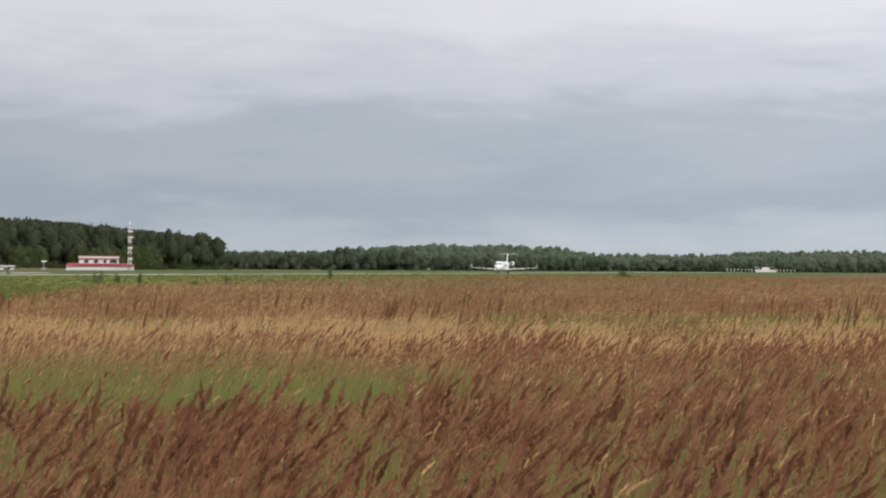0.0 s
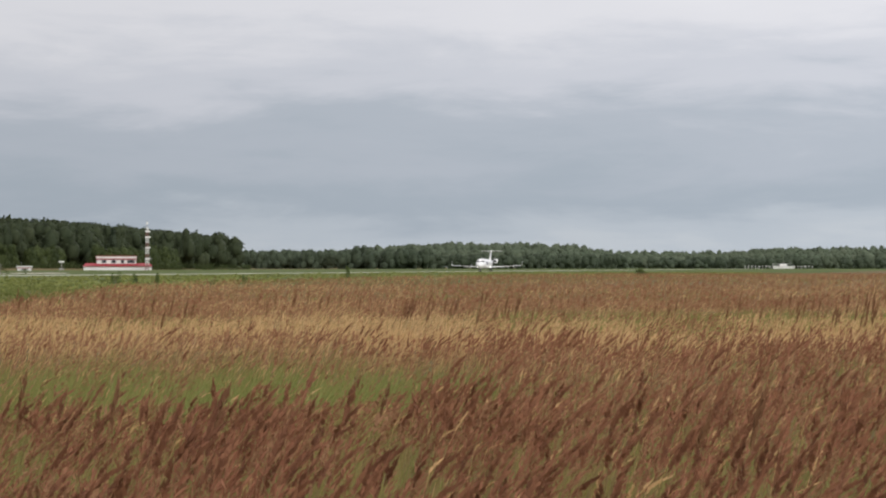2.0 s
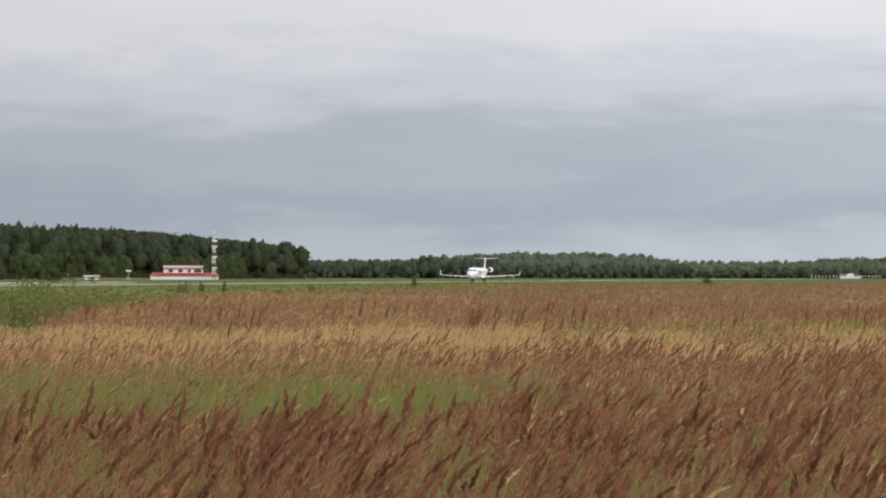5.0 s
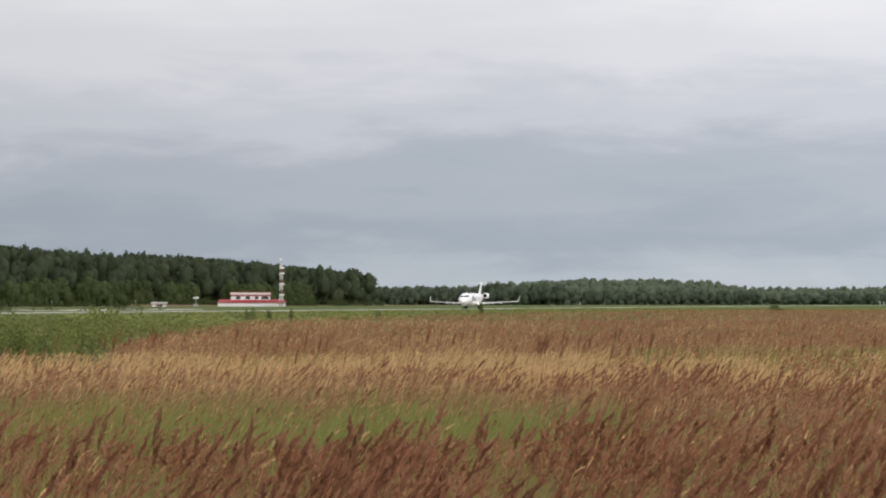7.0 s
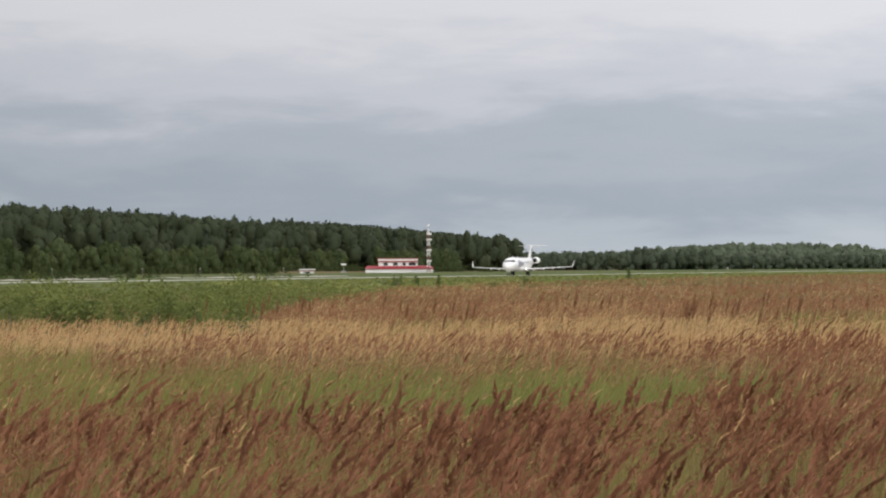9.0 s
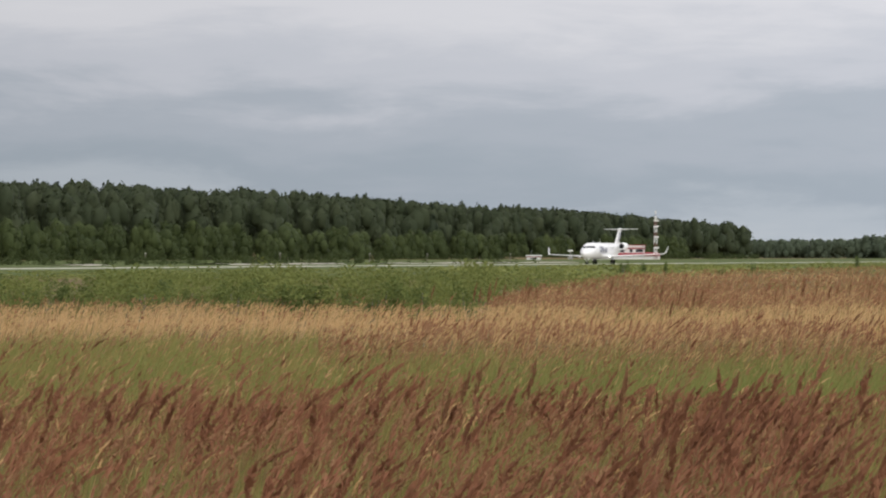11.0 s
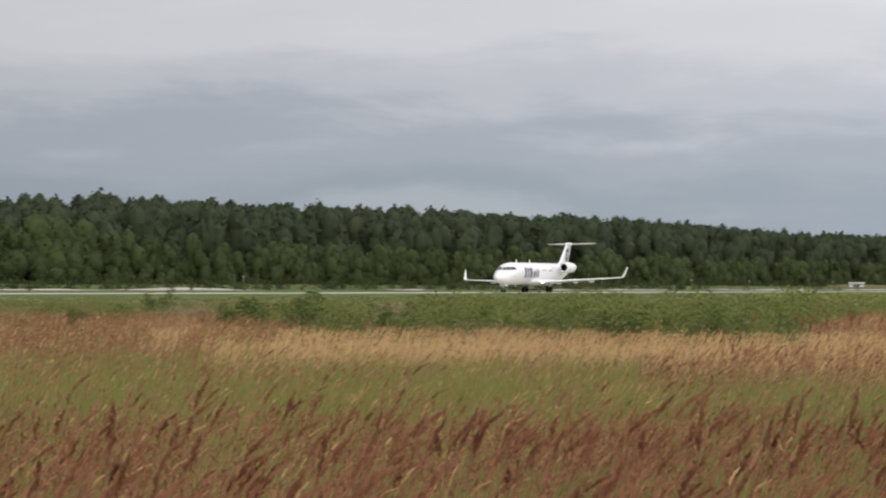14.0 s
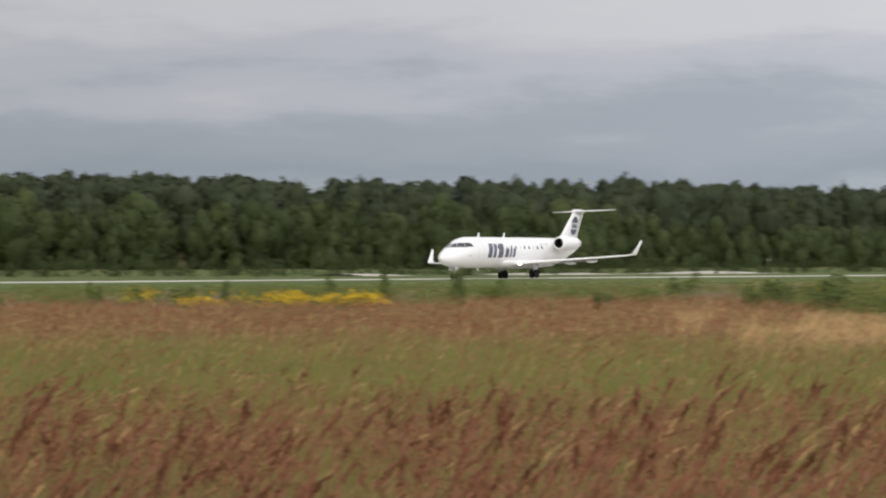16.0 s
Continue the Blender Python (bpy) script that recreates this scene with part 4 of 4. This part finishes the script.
def build_weeds():
    rng = np.random.default_rng(21)
    tem = [leafy(rng, 84, 0.5, 0.95, 0.043) for _ in range(6)]
    az, d = spots(rng, 78, 210, 0.52, 14.2, 38.2)
    keep = []
    for a, r in zip(az, d):
        edge = 84 + 9 * noise.noise((a * 0.6, 3.0, 0.0))
        if a < 16.5:
            edge = limit(a)
        if a > 29:
            edge -= 4
        if a > 23.5:
            edge += min(28, (a - 23.5) * 10) if a < 30 else 20
        thin = noise.noise((a * 0.9, r * 0.03, 5.0))
        if r < edge or r * math.sin(radians(a)) > 108 or (r > edge + 40 and thin < -0.05) or (a > 25 and thin < -0.12):
            continue
        keep.append((a, r, min(float(np.interp(a, (14, 16, 21, 24), (0.62, 0.85, 0.85, 0.62))) + 0.6 * max(0, noise.noise((a * 1.3, r * 0.04, 8.0)) + 0.35), max(0.25, (1.66 - 0.0062 * r) * float(np.interp(a, (14, 16, 21, 24), (1, 1.3, 1.3, 1))) * float(np.interp(a, (21, 24, 28), (1.12, 0.9, 0.8)))))))
    k = np.array(keep)
    a = np.radians(k[:, 0])
    places = np.stack([-np.sin(a) * k[:, 1], np.cos(a) * k[:, 1], np.zeros(len(a))], -1)
    n = len(k)
    v, t, m = scatter(tem, places, rng.random(n) * 6.283, (0.9 + 0.5 * rng.random(n)) * k[:, 2], k[:, 2] * (0.75 + 0.4 * rng.random(n)), rng)
    tagged(new("weeds", fast_mesh("weeds", v, t, [WEED], m)), "tall green weeds between the meadow and the runway", "weeds", kind="stuff")
    # short mown turf reads as low blades on the strip
    low = [leafy(rng, 12, 0.9, 0.3, 0.2) for _ in range(5)]
    az, d = spots(rng, 105, 900, 0.075, 4, 38.2)
    ok = []
    for p, q in zip(az, d):
        side = q * math.sin(radians(p))
        if q > limit(p) and side < 138 and (side > 90 or p < 17) and (q < 420 or rng.random() < 0.5):
            ok.append((p, q))
    k = np.array(ok)
    a = np.radians(k[:, 0])
    places = np.stack([-np.sin(a) * k[:, 1], np.cos(a) * k[:, 1], np.zeros(len(a)) + 0.03], -1)
    n = len(k)
    v, t, m = scatter(low, places, rng.random(n) * 6.283, 1.0 + rng.random(n), (0.35 + 0.7 * rng.random(n)) * np.where(k[:, 0] > 17, 0.3, 0.8), rng)
    tagged(new("short_grass", fast_mesh("short_grass", v, t, [LUSH], m)), "short green grass beside the runway", "grass", kind="stuff")
    # goldenrod in bloom
    bloom = [leafy(rng, 64, 0.42, 0.85, 0.055, 0.2, 0.5, 0.3) for _ in range(4)]
    pts = []
    for ca, cd, sa, sd, c in ((31.38, 106, 0.26, 2, 26), (31.9, 104, 0.14, 1, 7), (32.5, 106, 0.38, 2, 32), (33.25, 108, 0.25, 2, 7), (33.95, 108, 0.4, 2, 10), (35.0, 114, 0.2, 2, 5), (24.3, 150, 0.12, 3, 2)):
        for _ in range(c):
            pts.append((ca + rng.normal() * sa * 0.6, cd + rng.normal() * sd))
    k = np.array(pts)
    a = np.radians(k[:, 0])
    places = np.stack([-np.sin(a) * k[:, 1], np.cos(a) * k[:, 1], np.zeros(len(a))], -1)
    n = len(k)
    v, t, m = scatter(bloom, places, rng.random(n) * 6.283, 0.9 + 0.4 * rng.random(n), 0.66 + 0.26 * rng.random(n), rng)
    tagged(new("yellow_wildflowers", fast_mesh("yellow_wildflowers", v, t, [WEED, YELLOW], m)), "clumps of yellow flowering goldenrod among weeds", "wildflowers", kind="stuff")


def build_dock():
    """Dry dock stalks that stand above the pale grass."""
    rng = np.random.default_rng(25)
    tem = [grass_culm(rng, 3, 0.04 + 0.1 * rng.random(), 1.0, 0.26 + 0.1 * rng.random(), 0.05, 0.95) for _ in range(6)]
    pts = []
    for _ in range(34):
        a, d = 0.6 + 16 * rng.random() ** 1.7, 58 + 22 * rng.random()
        for _ in range(rng.integers(1, 7)):
            pts.append((a + rng.normal() * 0.35, d + rng.normal() * 1.2))
    for _ in range(9):
        pts.append((0.5 + 20 * rng.random(), 17 + 9 * rng.random()))
    k = np.array(pts)
    a = np.radians(k[:, 0])
    places = np.stack([-np.sin(a) * k[:, 1], np.cos(a) * k[:, 1], np.zeros(len(a))], -1)
    n = len(k)
    tall = (0.86 + 0.3 * rng.random(n)) * np.where(k[:, 1] < 46, 0.92, 1.0)
    v, t, m = scatter(tem, places, WIND + rng.normal(size=n) * 0.4, 0.9 + 0.3 * rng.random(n), tall, rng)
    tagged(new("dock_stalks", fast_mesh("dock_stalks", v, t, [STEM, DOCK], m)), "dark dry dock seed stalks above the grass", "dock plants", kind="stuff")


def build_bushes():
    rng = np.random.default_rng(31)
    protos = []
    for i in range(6):
        v, t, m = leafy(rng, 1300, 0.62, 1.0, 0.036, 0.02, 0.8)
        protos.append((fast_mesh("foliage", v, t, [BUSH_LEAF if i < 3 else BUSH_LIGHT], m), mesh_of("stem", *joined(rod((0, 0, -0.1), (0.1, 0.05, 0.7), 0.03, 0.01), rod((0, 0, -0.1), (-0.2, 0.1, 0.6), 0.025, 0.01), rod((0, 0, -0.1), (0.05, -0.2, 0.55), 0.025, 0.01)), BARK)))
    # az, distance, width factor, height
    places = [(18.44, 88, 0.75, 0.8), (27.7, 98, 0.75, 0.75), (26.44, 140, 1.3, 1.1), (31.92, 122, 0.8, 1.05), (29.97, 122, 0.9, 1.35), (19.62, 96, 1.0, 0.95), (24.2, 104, 2.2, 1.15), (24.9, 106, 2.0, 1.0), (21.6, 98, 1.4, 0.9),
              (25.3, 102, 1.1, 0.85), (33.6, 125, 0.7, 0.9), (35.6, 125, 0.7, 0.85), (28.6, 98, 1.0, 0.45), (10.49, 450, 1.1, 1.5), (14.13, 300, 1.0, 1.15), (13.8, 300, 0.95, 0.95), (13.48, 300, 0.7, 1.05), (12.1, 310, 0.6, 0.9), (12.65, 290, 1.3, 0.45), (5.9, 600, 4.0, 1.1), (17.1, 130, 1.3, 1.0), (22.8, 96, 1.1, 0.9),
              (31.1, 125, 0.7, 1.1), (29.2, 125, 1.1, 0.9)]
    dark = len(places)
    places += [(17.3, 90, 1.2, 1.0), (17.9, 92, 1.3, 1.05), (19.0, 90, 1.5, 1.0), (19.4, 92, 1.4, 1.05), (20.2, 90, 1.3, 0.95), (16.6, 95, 1.1, 0.9), (23.5, 100, 1.6, 0.85), (24.3, 101, 1.8, 0.9), (22.6, 97, 1.4, 0.9)]
    for i in range(26):
        a = 15.4 + 22 * (i + 0.8 * rng.random()) / 26
        places.append((a, limit(a) + 4 + 26 * rng.random() ** 1.5, 0.7 + 0.6 * rng.random(), 0.5 + 0.35 * rng.random()))
    for i, (a, d, w, hgt) in enumerate(places):
        b = tagged(new("bush"), "low dark green leafy bush in the grass" if i < dark else "rounded light green leafy bush among weeds", "bush", "bushes in the meadow")
        p = polar(a, d)
        b.matrix_basis = pose(p.x, p.y, 0, 0, 0, 57 * i) @ Matrix.Diagonal((w * 0.8, w * 0.8, hgt, 1))
        fol, st = protos[i % 3 + (3 if i >= dark else 0)]
        for nm, me in (("foliage", fol), ("stem", st)):
            new(nm, me).parent = b


# ---------------------------------------------------------------- the woods
def crown_template(rng, lumps, cards, width, leaf, low=0.1, conic=0.0, rings=4, sides=8, fill=0.5):
    """A crown one metre high and width metres in radius: rounded lumps of foliage, each a dense inner mass under leaf sprays."""
    V, T = [], []
    balls = []
    for i in range(lumps):
        f = min(1.0, max(0.0, (i + 0.5 + 0.6 * rng.normal()) / lumps))
        prof = math.sqrt(max(0.05, 1 - (1.2 * f - 0.35) ** 2)) * (1 - conic) + conic * (1.05 - f)
        rad = width * (0.42 + 0.24 * rng.random()) * (1 - 0.45 * conic)
        r = max(0.0, width * prof - 0.75 * rad) * (0.6 + 0.4 * rng.random())
        a = i * 2.4 + 0.6 * rng.normal()
        z = low + (1 - rad * 1.3 - low) * f
        balls.append((np.array([r * math.cos(a), r * math.sin(a), z]), rad))
    # the bole of the crown, behind the lumps
    balls.append((np.array([0, 0, 0.42 + low * 0.5]), width * 0.72))
    for k, (c, rad) in enumerate(balls):
        squash = np.array([1, 1, 1.4 if k < lumps else 0.4 / max(0.05, rad)])
        o = len(V)
        V.append(c + np.array([0, 0, rad * 0.8]) * squash)
        for i in range(1, rings):
            th = math.pi * i / rings
            for j in range(sides):
                a = 6.283 * (j + 0.5 * (i % 2)) / sides
                q = np.array([math.sin(th) * math.cos(a), math.sin(th) * math.sin(a), math.cos(th)])
                V.append(c + q * squash * rad * (fill + 0.35 * rng.random()))
        V.append(c - np.array([0, 0, rad * 0.8]) * squash)
        end = len(V) - 1
        for j in range(sides):
            jj = (j + 1) % sides
            T.append((o, o + 1 + j, o + 1 + jj))
            for i in range(rings - 2):
                p, q = o + 1 + i * sides, o + 1 + (i + 1) * sides
                T += [(p + j, q + j, q + jj), (p + j, q + jj, p + jj)]
            p = o + 1 + (rings - 2) * sides
            T.append((p + jj, p + j, end))
        for _ in range(cards if k < lumps else cards // 2):
            q = rng.normal(size=3)
            q[2] = q[2] + 0.35
            q = q / np.linalg.norm(q)
            p = c + q * squash * rad * (0.62 + (0.44 if q[2] < 0.35 else 0.24) * rng.random())
            if any(np.linalg.norm((p - bc)) < br * 0.55 for m_, (bc, br) in enumerate(balls[:lumps]) if m_ != k):
                continue
            tilt = q + np.array([0, 0, 0.45]) + 0.6 * rng.normal(size=3)
            u = np.cross(tilt, rng.normal(size=3))
            u = u / (np.linalg.norm(u) + 1e-6)
            w = np.cross(tilt, u)
            w = w / (np.linalg.norm(w) + 1e-6)
            s = leaf * (0.6 + 0.8 * rng.random())
            o = len(V)
            V += [p - u * s, p + w * s * 0.7 + q * s * 0.2, p + u * s, p - w * s * 0.7 + q * s * 0.2]
            T += [(o, o + 1, o + 2), (o, o + 2, o + 3)]
    V = np.array(V)
    V[:, 2] = V[:, 2] / np.percentile(V[:, 2], 99.3)
    return V, np.array(T), np.zeros(len(T), int)


def trunk_pieces(rng, height, lower):
    bits = [rod((0, 0, -0.3), (0.1, 0.05, height * 0.45), 0.2, 0.14, 7), rod((0.1, 0.05, height * 0.45), (0.0, 0.1, height * 0.9), 0.14, 0.04, 6)]
    for i in range(6):
        z = height * (lower + 0.1 * i)
        a = rng.random() * 6.283
        bits.append(rod((0.05, 0.05, z), (1.6 * math.cos(a), 1.6 * math.sin(a), z + 1.4), 0.06, 0.02, 5))
    return joined(*bits)


def build_woods():
    rng = np.random.default_rng(41)
    protos = []
    for i in range(8):
        hgt = 11.5
        v, t, m = crown_template(rng, 9 + i // 2, 96, 0.34 + 0.1 * rng.random(), 0.025, 0.0, 0.25 if i == 3 else 0.0)
        protos.append((fast_mesh("crown", v * hgt, t, [LEAF_A], m), mesh_of("trunk", *trunk_pieces(rng, hgt, 0.3), BARK)))
    y = 385.0
    i = 0
    while y < 1490:
        x = -338 - 6 * rng.random() - (14 if 1180 < y < 1330 else 0) - max(0, y - 1330) * 0.05
        front = np.interp(y, (400, 540, 640, 720, 850, 1000, 1300, 1490), (12.2, 13.0, 12.4, 9.6, 10.4, 9.2, 9.0, 9.5))
        size = front / 11.5 * (0.74 + 0.3 * rng.random() + 0.22 * noise.noise((y * 0.045, 0.0, 2.0)))
        tree = tagged(new("tree"), "leafy green birch at the edge of the wood", "tree", "trees along the wood's edge")
        broad = size * (0.95 + 0.35 * rng.random())
        tree.matrix_basis = pose(x, y, 0, 0, 0, rng.random() * 360) @ Matrix.Diagonal((broad, broad * 1.05, size, 1))
        cr, tr = protos[int(rng.integers(0, 8))]
        for nm, me in (("crown", cr), ("trunk", tr)):
            new(nm, me).parent = tree
        i += 1
        y += 4.4 + 2.6 * rng.random()
    # the deep wood behind, taller and darker, with broad rounded tops
    tem = [crown_template(rng, 5, 40, 0.28 + 0.09 * rng.random(), 0.031, 0.14, 0.0, 3, 6, 0.58) for _ in range(7)]
    dark = [crown_template(rng, 9, 26, 0.16, 0.024, 0.15, 0.6, 3, 6) for _ in range(3)]
    for name, tt, mat, share, label in (("deep_wood", tem, LEAF_B, 960, "dense dark deciduous wood behind the edge trees"), ("spruce_wood", dark, LEAF_D, 50, "dark conifers standing among the wood")):
        yy = 370 + 1330 * rng.random(share)
        depth = rng.random(share) ** 0.7
        xx = -347 - 46 * depth - np.where((yy > 1160) & (yy < 1340), 12, 0)
        ok = yy < (1640 if mat is LEAF_B else 1480) + 50 * depth
        top = np.interp(yy, [400, 489, 640, 755, 840, 1062, 1214, 1437, 1590, 1690], [17.0, 17.3, 18.5, 20.8, 21.1, 21.6, 21.4, 20.2, 18.4, 13.4])
        base = 0.8 + 3.2 * depth * np.clip((1640 - yy) / 300, 0, 1)
        wav = np.array([noise.noise((q * 0.014, 5.0, 1.0)) + 0.6 * noise.noise((q * 0.05, 2.0, 1.0)) for q in yy])
        tall = top * (0.82 + 0.17 * depth) * (1 + 0.05 * wav + 0.03 * rng.normal(size=share)) - base
        places = np.stack([xx, yy, base - 0.2], -1)[ok]
        n = len(places)
        v, t, m = scatter(tt, places, rng.random(n) * 6.283, 15.0 * (0.85 + 0.4 * rng.random(n)), tall[ok], rng)
        tagged(new(name, fast_mesh(name, v, t, [mat], m)), label, "wood", kind="stuff")
    # scrub at the wood's foot and along the sand bank
    sc = [leafy(rng, 70, 1.4, 2.4, 0.24, 0.02, 0.9) for _ in range(4)]
    pts = []
    for _ in range(330):
        q = 380 + 1180 * rng.random()
        pts.append((-334 + 3 * rng.random() - (16 if 1170 < q < 1330 else 0), q, 0.55 + 0.7 * rng.random()))
    for _ in range(150):
        q = 1140 + 230 * rng.random()
        pts.append((-349 - 5 * rng.random(), q, 0.6 + 0.9 * rng.random()))
    for _ in range(70):
        pts.append((-364 - 26 * rng.random(), 1290 + 170 * rng.random(), 1.6 + 1.4 * rng.random()))
    for _ in range(330):
        q = 270 + 370 * rng.random()
        pts.append((-208 + rng.normal() * 2.0, q, 0.34 + 0.26 * rng.random() + 0.16 * noise.noise((q * 0.05, 1.0, 7.0))))
    for _ in range(80):
        q = 280 + 420 * rng.random()
        pts.append((-192 + rng.normal() * 2.5, q, (0.16 + 0.42 * rng.random() ** 2) * (1.3 if q < 400 else 1.0)))
    k = np.array(pts)
    n = len(k)
    v, t, m = scatter(sc, np.stack([k[:, 0], k[:, 1], np.zeros(n)], -1), rng.random(n) * 6.283, k[:, 2] * 1.1, k[:, 2], rng)
    tagged(new("scrub", fast_mesh("scrub", v, t, [LEAF_A], m)), "dark green scrub at the foot of the wood", "scrub", kind="stuff")
    # rising ground under the wood
    hill_v, hill_f = [], []
    ys = [300 + 60 * j for j in range(23)]
    for q in ys:
        e = 1 - min(1, max(0, (q - 1250) / 380))
        hill_v += [Vector((-336, q, 0.02)), Vector((-350, q, 0.8 * e)), Vector((-420, q, 5.0 * e)), Vector((-620, q, 9.0 * e)), Vector((-900, q, 0.0))]
    for j in range(len(ys) - 1):
        for c in range(4):
            hill_f.append((j * 5 + c, j * 5 + c + 1, j * 5 + c + 6, j * 5 + c + 5))
    tagged(part("wood_floor", (hill_v, hill_f), SOIL), "shaded forest floor rising behind the wood's edge", "forest floor", kind="structure")
    # far woods on the horizon; their haze is mixed into the leaf colour
    far = [crown_template(rng, 5, 32, 0.34 + 0.1 * rng.random(), 0.045, 0.05, 0.35 if i_ == 0 else 0.0, 3, 6, 0.66) for i_ in range(5)]
    pts = []
    for row in range(3):
        az = 0.3
        while az < 13.2:
            d = 2450 + 60 * row + 40 * rng.random()
            crest = float(np.interp(az, (0.3, 2.5, 3.8, 5.0, 6.3, 6.9, 7.5, 8.5, 9.5, 10.3, 11.0, 13.2), (16.0, 15.8, 13.8, 12.2, 12.8, 16.4, 18.2, 18.6, 17.8, 14.4, 12.8, 12.4)))
            crest *= (0.74, 0.88, 1.0)[row]
            lift = max(0.0, crest - 12.0)
            pts.append((az, d, lift - 0.3, (crest - lift) / 13.0 * (0.93 + 0.12 * rng.random() + 0.12 * noise.noise((az * 2.5, row * 3.0, 0.5)))))
            az += 0.05 + 0.06 * rng.random()
    k = np.array(pts)
    a = np.radians(k[:, 0])
    n = len(k)
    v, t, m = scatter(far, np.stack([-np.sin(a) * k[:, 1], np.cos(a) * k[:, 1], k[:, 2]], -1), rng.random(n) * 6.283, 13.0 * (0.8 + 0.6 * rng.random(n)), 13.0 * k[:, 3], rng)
    tagged(new("distant_wood", fast_mesh("distant_wood", v, t, [LEAF_HAZED_FAR], m)), "green wood along the horizon, haze painted into its leaf colour", "wood", kind="stuff")
    pts = []
    for az0, az1, d0, n_row, hh in ((9.2, 10.75, 1980, 46, 0.86), (10.7, 12.2, 2050, 40, 0.74), (6.2, 9.2, 2150, 60, 0.62), (0.2, 6.2, 2330, 90, 0.52)):
        for _ in range(n_row):
            pts.append((az0 + (az1 - az0) * rng.random(), d0 + 50 * rng.random(), hh * (0.85 + 0.3 * rng.random())))
    k = np.array(pts)
    a = np.radians(k[:, 0])
    n = len(k)
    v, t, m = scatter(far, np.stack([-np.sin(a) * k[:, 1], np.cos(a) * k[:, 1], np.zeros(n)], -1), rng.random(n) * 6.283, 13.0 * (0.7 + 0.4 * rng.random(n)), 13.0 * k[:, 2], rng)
    tagged(new("middle_wood", fast_mesh("middle_wood", v, t, [LEAF_HAZED_MID], m)), "darker groves before the distant wood, some haze painted into their leaf colour", "wood", kind="stuff")


build_meadow()
build_weeds()
build_bushes()
build_dock()
build_woods()


# ---------------------------------------------------------------- what moves
ROLL_OUT = [(0, 1128.7), (0.5, 1110.3), (1, 1091.7), (1.5, 1072.6), (2, 1053.2), (2.5, 1033.3), (3, 1012.8), (3.5, 991.5), (5.8, 882.1), (6.5, 845.9), (7, 819.4), (7.5, 792.5),
            (8.2, 754.2), (10.3, 636.2), (11, 593.9), (11.5, 563.0), (12, 531.4), (12.5, 500.0), (13, 468.3), (13.5, 436.8), (14, 404.5), (14.5, 371.9), (15, 337.9), (15.5, 304.3), (16, 268.5)]


def motions():
    # the jet gathers speed, and the cross-wind lifts its left wing
    walk(airliner, [(t, pose(RUNWAY_X, y, 0.06, 0, -1.99 * (t / 16) ** 4, 0)) for t, y in ROLL_OUT])
    # gusts push the near grass to and fro
    for i, ob in enumerate(swaying):
        rows = []
        for k in range(41):
            t = 0.4 * k
            g = 0.035 * math.sin(3.6 * t + 1.9 * i) + 0.02 * math.sin(1.3 * t + 0.7 * i)
            rows.append((t, pose(g, 0.3 * g, -0.15 * abs(g))))
        walk(ob, rows)


motions()
